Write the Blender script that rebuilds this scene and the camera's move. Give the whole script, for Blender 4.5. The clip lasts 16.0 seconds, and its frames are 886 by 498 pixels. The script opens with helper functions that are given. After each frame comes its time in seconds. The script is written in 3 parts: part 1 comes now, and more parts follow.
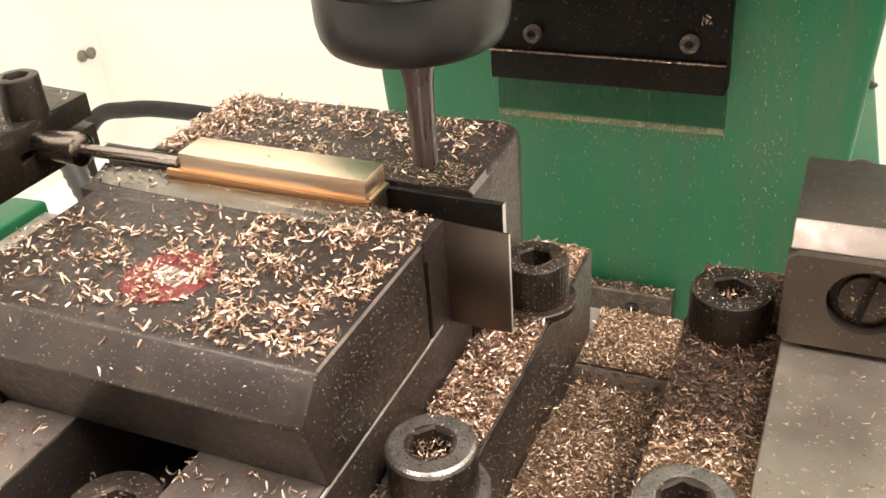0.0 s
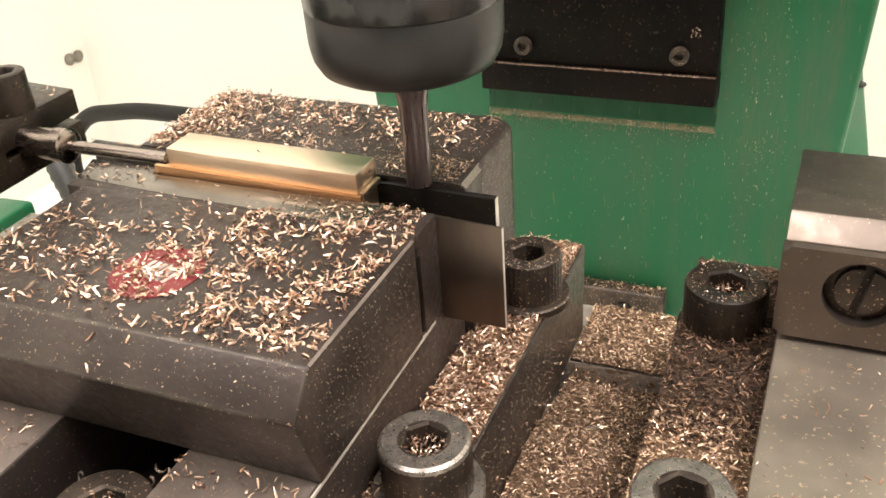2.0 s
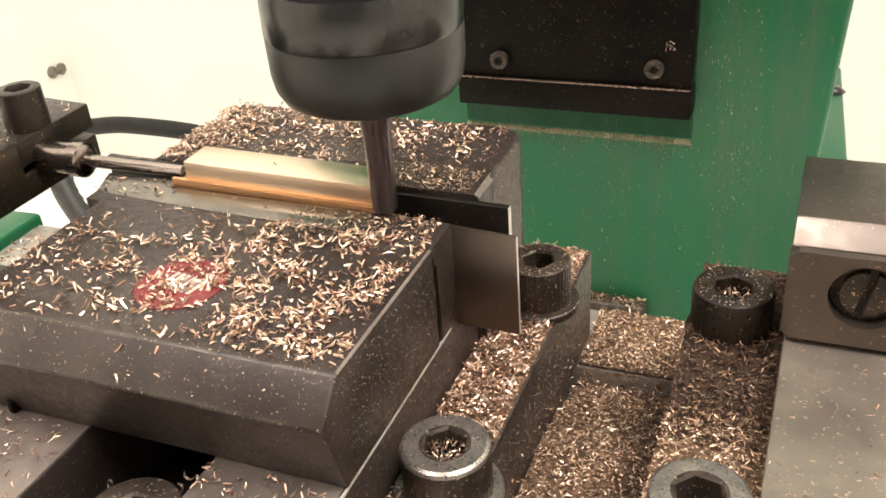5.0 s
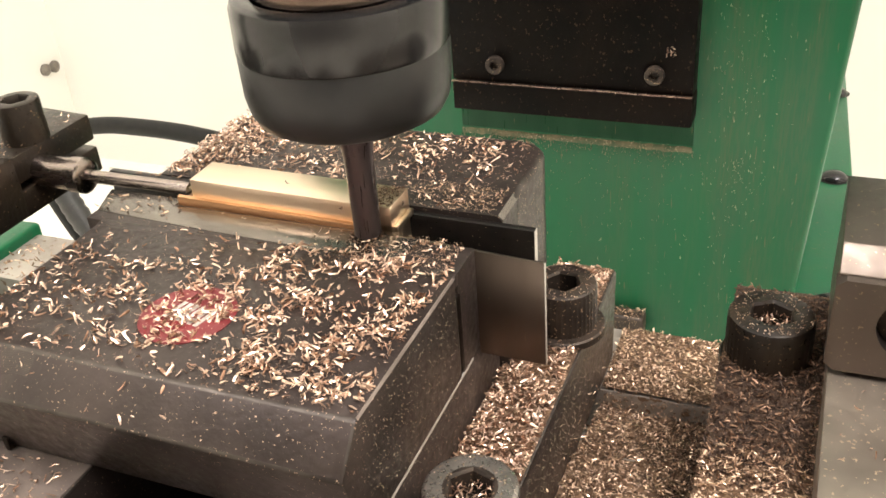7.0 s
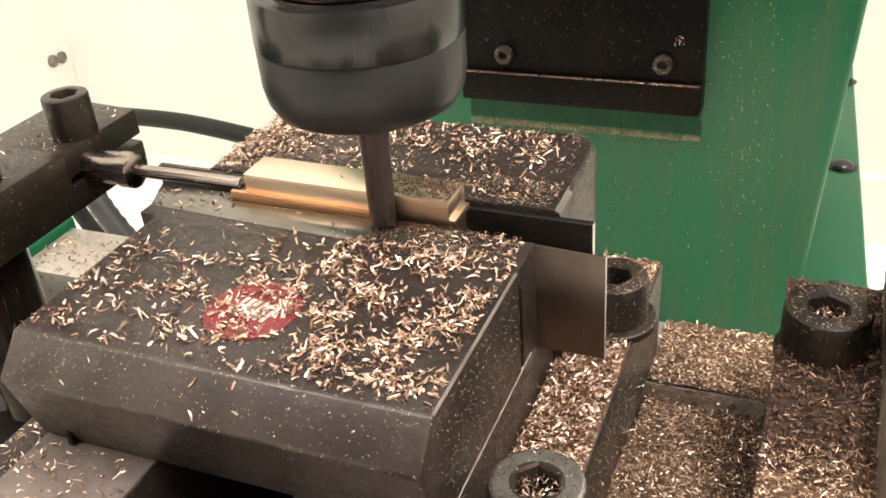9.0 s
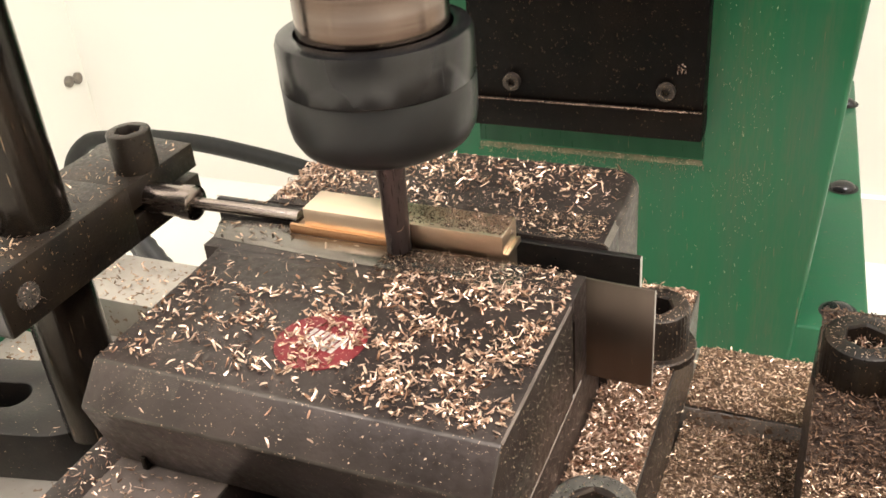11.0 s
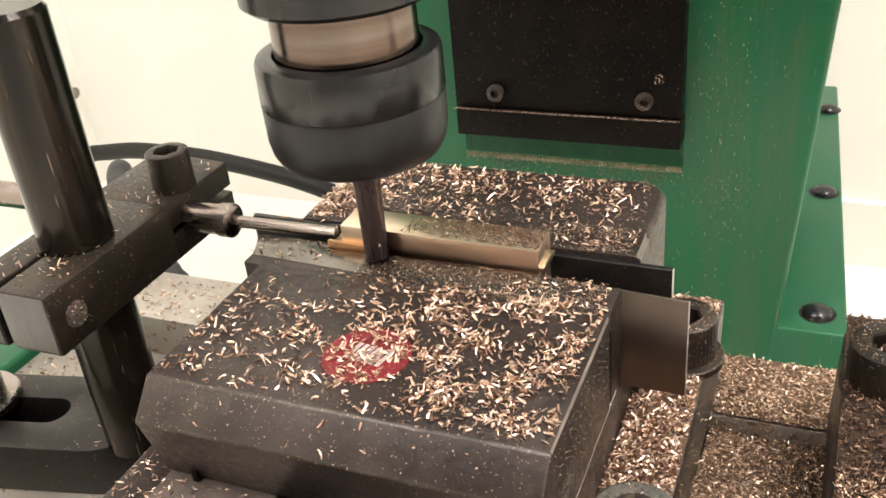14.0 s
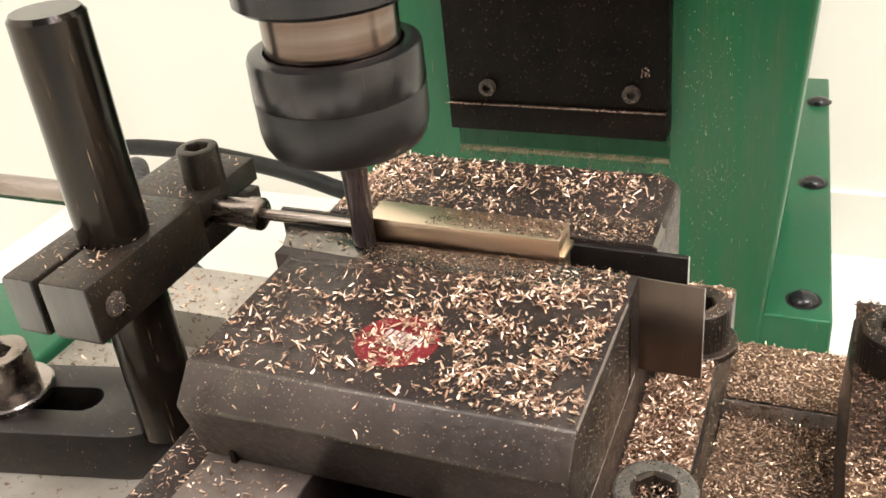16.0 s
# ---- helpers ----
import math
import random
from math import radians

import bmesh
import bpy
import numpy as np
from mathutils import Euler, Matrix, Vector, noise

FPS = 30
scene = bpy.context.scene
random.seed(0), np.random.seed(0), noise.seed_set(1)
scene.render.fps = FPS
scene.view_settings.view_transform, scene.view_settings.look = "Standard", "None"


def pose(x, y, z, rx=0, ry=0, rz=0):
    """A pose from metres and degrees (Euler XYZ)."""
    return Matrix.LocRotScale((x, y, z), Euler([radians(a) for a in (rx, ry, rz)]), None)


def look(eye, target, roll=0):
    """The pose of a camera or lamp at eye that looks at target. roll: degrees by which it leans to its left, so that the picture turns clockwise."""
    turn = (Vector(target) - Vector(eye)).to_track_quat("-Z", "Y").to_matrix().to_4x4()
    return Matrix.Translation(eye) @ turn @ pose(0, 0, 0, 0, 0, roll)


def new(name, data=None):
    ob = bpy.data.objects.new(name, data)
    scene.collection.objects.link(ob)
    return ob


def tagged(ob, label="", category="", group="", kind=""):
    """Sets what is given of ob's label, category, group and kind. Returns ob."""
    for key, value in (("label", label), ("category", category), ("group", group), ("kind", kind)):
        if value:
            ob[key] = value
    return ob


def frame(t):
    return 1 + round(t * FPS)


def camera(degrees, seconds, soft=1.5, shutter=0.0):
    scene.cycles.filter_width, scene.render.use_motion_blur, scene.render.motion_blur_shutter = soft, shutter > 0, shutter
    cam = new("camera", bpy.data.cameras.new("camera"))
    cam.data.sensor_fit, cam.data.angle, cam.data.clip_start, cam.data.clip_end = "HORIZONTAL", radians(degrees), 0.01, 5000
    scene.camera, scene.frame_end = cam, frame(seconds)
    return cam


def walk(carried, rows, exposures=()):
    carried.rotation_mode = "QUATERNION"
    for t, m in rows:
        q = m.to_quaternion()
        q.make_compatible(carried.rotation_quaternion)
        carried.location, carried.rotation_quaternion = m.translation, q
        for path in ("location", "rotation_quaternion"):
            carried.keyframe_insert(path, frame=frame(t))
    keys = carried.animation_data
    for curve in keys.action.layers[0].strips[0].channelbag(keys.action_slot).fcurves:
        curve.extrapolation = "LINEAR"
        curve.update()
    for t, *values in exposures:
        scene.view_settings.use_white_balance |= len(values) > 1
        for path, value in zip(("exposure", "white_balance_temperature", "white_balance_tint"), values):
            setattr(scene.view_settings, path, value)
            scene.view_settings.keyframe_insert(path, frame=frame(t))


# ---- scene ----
MM = 0.001
# one row: seconds, place in millimetres, turn in degrees
CAM_ROWS = [
    (0.0, 39.49, -82.15, 51.24, 59.105, 3.923, 23.057),
    (0.5, 40.62, -82.11, 52.11, 59.157, 4.035, 23.056),
    (1.0, 40.63, -80.89, 51.12, 59.369, 4.068, 22.918),
    (1.5, 38.73, -81.54, 49.98, 59.279, 3.708, 22.835),
    (2.0, 38.93, -81.89, 49.72, 59.308, 3.866, 22.365),
    (2.5, 37.62, -81.97, 49.99, 59.144, 3.471, 22.176),
    (3.0, 38.92, -80.29, 50.58, 58.893, 3.628, 22.200),
    (3.5, 40.35, -80.74, 50.84, 59.186, 3.966, 22.023),
    (6.0, 41.45, -76.88, 51.91, 59.563, 4.146, 21.503),
    (6.5, 40.46, -73.74, 51.59, 59.290, 3.966, 21.688),
    (7.0, 40.17, -72.56, 51.55, 59.199, 4.064, 21.639),
    (7.5, 40.32, -73.05, 51.52, 59.213, 4.054, 21.836),
    (8.0, 40.84, -73.26, 51.63, 59.298, 4.265, 22.039),
    (8.5, 39.89, -74.70, 51.54, 59.299, 3.918, 21.797),
    (9.0, 39.75, -74.32, 52.33, 58.588, 4.358, 21.803),
    (9.5, 39.19, -75.17, 54.29, 58.233, 4.277, 21.824),
    (10.0, 39.96, -76.03, 55.50, 58.649, 4.408, 22.122),
    (12.5, 44.87, -82.81, 58.38, 60.087, 4.585, 22.135),
    (13.0, 46.84, -82.50, 59.09, 59.807, 4.687, 22.080),
    (13.5, 47.32, -81.44, 59.87, 59.849, 5.131, 21.942),
    (14.0, 46.47, -82.80, 59.44, 60.063, 5.123, 21.875),
    (14.5, 47.06, -84.32, 59.60, 60.072, 5.026, 22.116),
    (15.0, 49.68, -85.77, 59.76, 60.230, 5.210, 22.482),
    (15.5, 51.15, -87.22, 60.78, 60.346, 5.324, 22.500),
    (16.0, 51.62, -87.77, 61.34, 59.829, 5.602, 21.958),
]
TABLE_ROWS = [
    (0.0, 0.0, 0.0), (0.5, 0.0, 0.0), (1.0, 0.0, 0.0), (1.5, 0.0, 0.0), (2.0, 0.0, 0.0),
    (2.5, 1.01, 0.0), (3.0, 2.33, 0.0), (3.5, 3.35, 0.15), (3.8, 4.1, 0.5), (4.6, 4.15, 3.3),
    (5.4, 4.15, 6.0), (5.6, 4.5, 6.3), (6.0, 5.53, 6.31), (6.5, 6.57, 6.59), (7.0, 7.84, 6.36), (7.5, 9.14, 6.44),
    (8.0, 10.55, 6.42), (8.5, 11.75, 6.33), (9.0, 12.98, 6.37), (9.5, 14.43, 6.28), (10.0, 15.72, 6.37),
    (12.5, 22.35, 6.17), (13.0, 23.89, 6.33), (13.5, 25.11, 6.44), (14.0, 26.26, 6.38), (14.5, 27.69, 6.36),
    (15.0, 29.08, 6.34), (15.5, 30.44, 6.25), (16.0, 31.86, 6.23)]
HEAD_ROWS = [(0.0, 3.34), (0.5, 2.72), (1.0, 1.87), (1.5, 1.1), (2.0, 0), (16.0, 0)]
cam = camera(50.1, 16.0, soft=1.6)
walk(cam, [(t, pose(x * MM, y * MM, z * MM, a, b, c)) for t, x, y, z, a, b, c in CAM_ROWS],
     [(0.0, 0.08, 6550, 10), (8.0, 0.05, 6470, 10), (12.5, -0.08, 6330, 10), (16.0, -0.08, 6300, 10)])

# ---- light: a closed white room with ceiling lamps ----
scene.view_settings.exposure = 0.0
world = bpy.data.worlds.new("world")
world.use_nodes = True
world.node_tree.nodes["Background"].inputs[0].default_value = (1.0, 0.95, 0.85, 1)
world.node_tree.nodes["Background"].inputs[1].default_value = 0.0
scene.world = world


def lamp(name, eye, target, size, size_y, watts, colour):
    data = bpy.data.lights.new(name, "AREA")
    data.shape, data.size, data.size_y, data.energy, data.color = "RECTANGLE", size, size_y, watts, colour
    ob = new(name, data)
    ob.matrix_world = look(eye, target)
    return ob


lamp("ceiling_lamp", (0.52, -0.12, 1.28), (0.04, 0.06, 0.0), 0.55, 0.35, 27.0, (1.0, 0.918, 0.89))
lamp("wall_lamp", (-0.32, -0.39, 0.91), (-0.06, 0.06, -0.05), 0.30, 0.22, 8.8, (1.0, 0.918, 0.89))


# ---- materials ----
def surf(name, col, col2, metallic=0.0, rough=0.5, scale=250.0, bump=0.15, spread=0.12, speck=None, speck_at=0.66,
         speck_scale=2600.0, island=False, stretch=(1, 1, 1), coat=0.0, fine=9.0, gloss=0.5, streak=None):
    m = bpy.data.materials.new(name)
    m.use_nodes = True
    nt = m.node_tree
    N, L = nt.nodes, nt.links
    p = N["Principled BSDF"]
    p.inputs["Metallic"].default_value = metallic
    p.inputs["Specular IOR Level"].default_value = gloss
    p.inputs["Coat Weight"].default_value = coat
    p.inputs["Coat Roughness"].default_value = 0.15
    tc = N.new("ShaderNodeTexCoord")
    mp = N.new("ShaderNodeMapping")
    mp.inputs["Scale"].default_value = stretch
    L.new(tc.outputs["Object"], mp.inputs["Vector"])

    def tex(sc, det=4.0):
        n = N.new("ShaderNodeTexNoise")
        n.inputs["Scale"].default_value, n.inputs["Detail"].default_value = sc, det
        L.new(mp.outputs["Vector"], n.inputs["Vector"])
        return n.outputs["Fac"]

    def remap(sock, a, b, c, d):
        r = N.new("ShaderNodeMapRange")
        for i, v in enumerate((a, b, c, d)):
            r.inputs[i + 1].default_value = v
        L.new(sock, r.inputs[0])
        return r.outputs[0]

    def mix(fac, a, b):
        x = N.new("ShaderNodeMix")
        x.data_type = "RGBA"
        L.new(fac, x.inputs[0])
        for sock, v in ((x.inputs[6], a), (x.inputs[7], b)):
            if isinstance(v, tuple):
                sock.default_value = (*v, 1)
            else:
                L.new(v, sock)
        return x.outputs[2]

    big, small = tex(scale), tex(scale * fine)
    if island:
        geo = N.new("ShaderNodeNewGeometry")
        c = mix(remap(geo.outputs["Random Per Island"], 0.12, 0.8, 0, 1), col, col2)
    else:
        c = mix(remap(big, 0.33, 0.67, 0, 1), col, col2)
    r = remap(small, 0.25, 0.75, max(0.02, rough - spread), rough + spread)
    if speck:
        dots = remap(tex(speck_scale, 2.0), speck_at, speck_at + 0.03, 0, 1)
        c = mix(dots, c, speck)
    if streak:
        runs, where, grit = tex(streak[1], 6.0), tex(streak[1] * 0.12, 2.0), tex(2400.0, 2.0)
        amount = N.new("ShaderNodeMath")
        amount.operation = "MULTIPLY"
        L.new(remap(runs, 0.40, 0.72, 0, 1), amount.inputs[0])
        L.new(remap(where, 0.44, 0.66, 0, streak[2]), amount.inputs[1])
        gritty = N.new("ShaderNodeMath")
        gritty.operation = "MULTIPLY"
        L.new(amount.outputs[0], gritty.inputs[0])
        L.new(remap(grit, 0.40, 0.62, 0.15, 1), gritty.inputs[1])
        c = mix(gritty.outputs[0], c, streak[0])
    L.new(c, p.inputs["Base Color"])
    L.new(r, p.inputs["Roughness"])
    if bump:
        b = N.new("ShaderNodeBump")
        b.inputs["Strength"].default_value, b.inputs["Distance"].default_value = bump, 0.0002
        L.new(small, b.inputs["Height"])
        L.new(b.outputs["Normal"], p.inputs["Normal"])
    return m


DUST = (0.42, 0.30, 0.21)
M_VISE = surf("dark_steel", (0.032, 0.0242, 0.0210), (0.054, 0.041, 0.036), 0.5, 0.40, 120, 0.3, 0.12, DUST, 0.688, 3900, streak=((0.09, 0.068, 0.05), 60, 0.5))
M_GROUND = surf("ground_steel", (0.225, 0.207, 0.185), (0.155, 0.139, 0.121), 0.85, 0.22, 160, 0.04, 0.06, (0.24, 0.16, 0.10), 0.70)
M_EDGE = surf("worn_edge", (0.034, 0.028, 0.024), (0.085, 0.073, 0.063), 0.7, 0.42, 260, 0.0, 0.08, DUST, 0.66, 3200)
M_RAIL = surf("dull_bare_steel", (0.20, 0.165, 0.142), (0.13, 0.107, 0.092), 0.5, 0.40, 200, 0.1, 0.1, DUST, 0.68, 3000, streak=((0.06, 0.042, 0.03), 90, 0.5))
M_BEDWAY = surf("smeared_bed_steel", (0.30, 0.26, 0.21), (0.16, 0.135, 0.11), 0.6, 0.38, 70, 0.1, 0.12, (0.50, 0.38, 0.26), 0.66, 1900)
M_JAW2 = surf("brown_ground_steel", (0.172, 0.143, 0.121), (0.115, 0.094, 0.081), 0.88, 0.38, 70, 0.06, 0.08, (0.36, 0.27, 0.18), 0.68, 2600, streak=((0.06, 0.043, 0.03), 45, 0.5))
M_PAR = surf("parallel_steel", (0.17, 0.135, 0.112), (0.10, 0.08, 0.068), 1.0, 0.33, 90, 0.05, 0.06, (0.3, 0.22, 0.15), 0.72, stretch=(1, 1, 0.12))
M_BLACK = surf("black_oxide", (0.0085, 0.0078, 0.0072), (0.018, 0.0145, 0.0115), 0.4, 0.36, 300, 0.15, 0.12, DUST, 0.72, 3000)
M_BROWN = surf("oiled_black_steel", (0.013, 0.011, 0.009), (0.036, 0.025, 0.016), 0.4, 0.38, 180, 0.3, 0.14, (0.24, 0.15, 0.085), 0.675, 2200, streak=((0.060, 0.036, 0.018), 90, 0.5))
M_BOLT = surf("bolt_steel", (0.026, 0.021, 0.017), (0.066, 0.049, 0.037), 0.55, 0.42, 350, 0.35, 0.12, (0.40, 0.28, 0.18), 0.65, 2600)
M_WORN = surf("worn_bolt_steel", (0.18, 0.162, 0.143), (0.31, 0.283, 0.253), 0.8, 0.32, 350, 0.25, 0.12, (0.45, 0.32, 0.2), 0.66, 2600)
M_BRASS = surf("milled_brass", (0.86, 0.71, 0.55), (0.76, 0.60, 0.45), 1.0, 0.32, 60, 0.07, 0.06, stretch=(0.15, 1, 1))
# same brass, the amber light bounced between ledge and plate put into its colour
M_AMBER = surf("brass_with_amber_bounce", (0.74, 0.47, 0.27), (0.58, 0.34, 0.18), 1.0, 0.36, 60, 0.07, 0.06, stretch=(0.15, 1, 1))
M_CHIP = surf("brass_chips", (0.90, 0.69, 0.54), (0.27, 0.155, 0.10), 0.82, 0.33, 900, 0.0, 0.1, island=True)
M_DULL = surf("dull_chips", (0.80, 0.59, 0.42), (0.18, 0.11, 0.068), 0.75, 0.34, 900, 0.0, 0.1, island=True)
# dark brown chips and bed; near the second vise their colour also holds shade
M_DARK_CHIP = surf("dark_chips_with_shade", (0.215, 0.128, 0.08), (0.035, 0.02, 0.013), 0.6, 0.42, 900, 0.0, 0.1, island=True)
M_DARKBED = surf("dark_swarf_with_shade", (0.022, 0.013, 0.008), (0.075, 0.044, 0.027), 0.5, 0.50, 900, 1.0, 0.2, (0.40, 0.27, 0.18), 0.66, 2300)
M_BED = surf("packed_swarf", (0.065, 0.039, 0.023), (0.24, 0.148, 0.09), 0.6, 0.48, 900, 1.0, 0.2, (0.84, 0.63, 0.47), 0.60, 2300)
M_GREEN = surf("green_paint", (0.0050, 0.088, 0.034), (0.0115, 0.084, 0.037), 0.0, 0.36, 190, 0.04, 0.08, (0.10, 0.095, 0.05), 0.70, 1100, stretch=(1, 1, 0.10), coat=0.03, gloss=0.27, streak=((0.090, 0.082, 0.042), 260, 0.42))
M_WAY = surf("wiped_green_reflection", (0.0028, 0.038, 0.015), (0.008, 0.046, 0.020), 0.0, 0.30, 190, 0.04, 0.05, (0.10, 0.08, 0.04), 0.70, 1300, stretch=(1, 1, 0.10), gloss=0.15)
M_SADDLE = surf("dusty_black_paint", (0.0018, 0.0016, 0.0014), (0.0062, 0.0042, 0.003), 0.0, 0.48, 90, 0.3, 0.15, (0.040, 0.025, 0.014), 0.665, 1500, stretch=(1, 1, 0.75), gloss=0.07, streak=((0.034, 0.019, 0.010), 120, 0.9))
M_WALL = surf("cream_panel", (0.90, 0.885, 0.81), (0.87, 0.855, 0.78), 0.0, 0.45, 6, 0.02, 0.08)
M_ROOM = surf("dim_room_wall", (0.16, 0.15, 0.14), (0.12, 0.115, 0.11), 0.0, 0.6, 6, 0.02, 0.08)
M_TABLE = surf("table_iron", (0.40, 0.37, 0.32), (0.30, 0.27, 0.23), 0.5, 0.42, 90, 0.1, 0.1, (0.20, 0.13, 0.08), 0.62, 700)
M_NUT = surf("blackened_nut", (0.020, 0.0195, 0.020), (0.032, 0.030, 0.029), 0.5, 0.23, 160, 0.0, 0.05, stretch=(1, 1, 0.02))
M_NUTLOW = surf("matt_nut", (0.012, 0.012, 0.0125), (0.018, 0.017, 0.0165), 0.4, 0.38, 120, 0.0, 0.05)
M_SPIN = surf("spindle_steel", (0.20, 0.165, 0.145), (0.10, 0.065, 0.048), 1.0, 0.20, 420, 0.0, 0.06, stretch=(0.05, 0.05, 1))
M_CARB = surf("carbide", (0.075, 0.060, 0.063), (0.125, 0.10, 0.102), 0.8, 0.30, 500, 0.0, 0.06, stretch=(1, 1, 0.04))
M_ROD = surf("bright_rod", (0.36, 0.32, 0.30), (0.24, 0.20, 0.175), 1.0, 0.25, 120, 0.02, 0.05, stretch=(0.2, 1, 1))
M_RED = surf("red_enamel", (0.165, 0.012, 0.017), (0.12, 0.010, 0.013), 0.0, 0.45, 300, 0.05, 0.1, DUST, 0.66, 3000)
M_SILVER = surf("silver_print_and_edges", (0.52, 0.48, 0.43), (0.38, 0.35, 0.31), 0.3, 0.4, 400, 0.0, 0.1)
M_RIDGE = surf("dry_swarf", (0.17, 0.14, 0.08), (0.05, 0.085, 0.04), 0.1, 0.6, 500, 1.0, 0.1, (0.36, 0.28, 0.19), 0.62, 1700)
M_POST = surf("polished_black_post", (0.009, 0.008, 0.0072), (0.030, 0.022, 0.015), 0.6, 0.17, 420, 0.08, 0.08, (0.22, 0.15, 0.09), 0.70, 2600, stretch=(1, 1, 0.06))
M_FLECK = surf("stuck_swarf", (0.34, 0.27, 0.16), (0.14, 0.125, 0.07), 0.1, 0.55, 700, 0.0, 0.1, island=True)
M_SAWN = surf("sawn_steel", (0.13, 0.125, 0.12), (0.10, 0.095, 0.09), 0.5, 0.40, 300, 0.15, 0.1, stretch=(1, 1, 0.1))
M_HOSE = surf("grey_hose", (0.036, 0.036, 0.034), (0.024, 0.024, 0.022), 0.0, 0.5, 200, 0.1, 0.1, (0.12, 0.09, 0.06), 0.70)
M_RUBBER = surf("cable_rubber", (0.010, 0.0105, 0.0095), (0.016, 0.016, 0.014), 0.0, 0.5, 300, 0.05, gloss=0.25)


WORN = {"dark_steel": M_EDGE}


# ---- building helpers (millimetres) ----
def thing(name, at, label, category, group=""):
    ob = new(name)
    ob.empty_display_size = 0.005
    ob.location = Vector(at) * MM
    return tagged(ob, label, category, group)


def origin_of(ob):
    p = Vector()
    while ob:
        p += ob.location
        ob = ob.parent
    return p


def part(name, bm, material, parent=None, label="", angle=35):
    me = bpy.data.meshes.new(name)
    shift = origin_of(parent) if parent else Vector()
    for v in bm.verts:
        v.co = v.co * MM - shift
    bmesh.ops.recalc_face_normals(bm, faces=bm.faces)
    bm.to_mesh(me)
    bm.free()
    me.materials.append(material)
    me.materials.append(WORN.get(material.name, material))
    me.polygons.foreach_set("use_smooth", [True] * len(me.polygons))
    me.set_sharp_from_angle(angle=radians(angle))
    ob = new(name, me)
    if parent:
        ob.parent = parent
    if label:
        ob["label"] = label
    return ob


def box(x0, x1, y0, y1, z0, z1, bevel=0.2, seg=2, bm=None):
    bm = bm or bmesh.new()
    got = bmesh.ops.create_cube(bm, size=1.0)["verts"]
    bmesh.ops.transform(bm, verts=got, matrix=Matrix.Translation(((x0 + x1) / 2, (y0 + y1) / 2, (z0 + z1) / 2)) @ Matrix.Diagonal((x1 - x0, y1 - y0, z1 - z0, 1)))
    if bevel:
        edges = list({e for v in got for e in v.link_edges})
        for f in bmesh.ops.bevel(bm, geom=edges, offset=bevel, segments=seg, profile=0.5, affect="EDGES")["faces"]:
            f.material_index = 1
    return bm


def prism(points, axis, a0, a1, bevel=0.2, seg=2, bm=None):
    """A polygon of the other two axes, drawn out along one axis."""
    bm = bm or bmesh.new()

    def put(u, v, a):
        return {"x": (a, u, v), "y": (u, a, v), "z": (u, v, a)}[axis]
    low = [bm.verts.new(put(u, v, a0)) for u, v in points]
    high = [bm.verts.new(put(u, v, a1)) for u, v in points]
    n = len(points)
    faces = [bm.faces.new(low), bm.faces.new(high[::-1])]
    faces += [bm.faces.new((low[i], high[i], high[(i + 1) % n], low[(i + 1) % n])) for i in range(n)]
    bmesh.ops.recalc_face_normals(bm, faces=faces)
    if bevel:
        edges = list({e for v in low + high for e in v.link_edges})
        for f in bmesh.ops.bevel(bm, geom=edges, offset=bevel, segments=seg, profile=0.5, affect="EDGES")["faces"]:
            f.material_index = 1
    return bm


def lathe(profile, centre, axis="z", seg=48, bm=None):
    """Turns (radius, height) pairs round an axis through centre."""
    bm = bm or bmesh.new()
    rings = []
    for r, h in profile:
        ring = []
        for k in range(seg):
            a = 2 * math.pi * k / seg
            u, v = r * math.cos(a), r * math.sin(a)
            q = {"z": (u, v, h), "x": (h, u, v), "y": (v, h, u)}[axis]
            ring.append(bm.verts.new(Vector(q) + Vector(centre)))
        rings.append(ring)
    for a, b in zip(rings, rings[1:]):
        for k in range(seg):
            bm.faces.new((a[k], a[(k + 1) % seg], b[(k + 1) % seg], b[k]))
    bm.faces.new(rings[0][::-1])
    bm.faces.new(rings[-1])
    return bm


def socket_head(centre, r, h, hexa, depth, axis="z", seg=40, turn=0.0, knurl=0.0):
    """The head of a cap screw: a round head with a hexagonal socket, base at centre."""
    bm = bmesh.new()

    def ring(rad, z, six=False):
        out = []
        for k in range(seg):
            a = 2 * math.pi * k / seg
            rr = rad
            if six:
                b = (a + turn) % (math.pi / 3) - math.pi / 6
                rr = rad * math.cos(math.pi / 6) / math.cos(b)
            elif knurl and k % 2:
                rr = rad - knurl
            out.append(bm.verts.new(Vector((rr * math.cos(a), rr * math.sin(a), z))))
        return out
    rings = [ring(r, 0), ring(r, h - r * 0.12), ring(r * 0.97, h - r * 0.04), ring(r * 0.9, h), ring(hexa * 1.12, h, True),
             ring(hexa, h - 0.3, True), ring(hexa, h - depth, True)]
    for a, b in zip(rings, rings[1:]):
        for k in range(seg):
            bm.faces.new((a[k], a[(k + 1) % seg], b[(k + 1) % seg], b[k]))
    bm.faces.new(rings[0][::-1])
    bm.faces.new(rings[-1])
    if axis != "z":
        bm.transform(Matrix.Rotation(radians(90), 4, {"x": "Y", "-y": "X"}[axis]))
    bm.transform(Matrix.Translation(centre))
    return bm


ON_TABLE = []


def aboard(ob):
    """Notes a thing that the machine's table carries."""
    ON_TABLE.append(ob)
    return ob


# ---- the room ----
def slab(name, x0, x1, y0, y1, z0, z1, material, label, category):
    ob = part(name, box(x0, x1, y0, y1, z0, z1, 0), material)
    return tagged(ob, label, category, kind="structure")


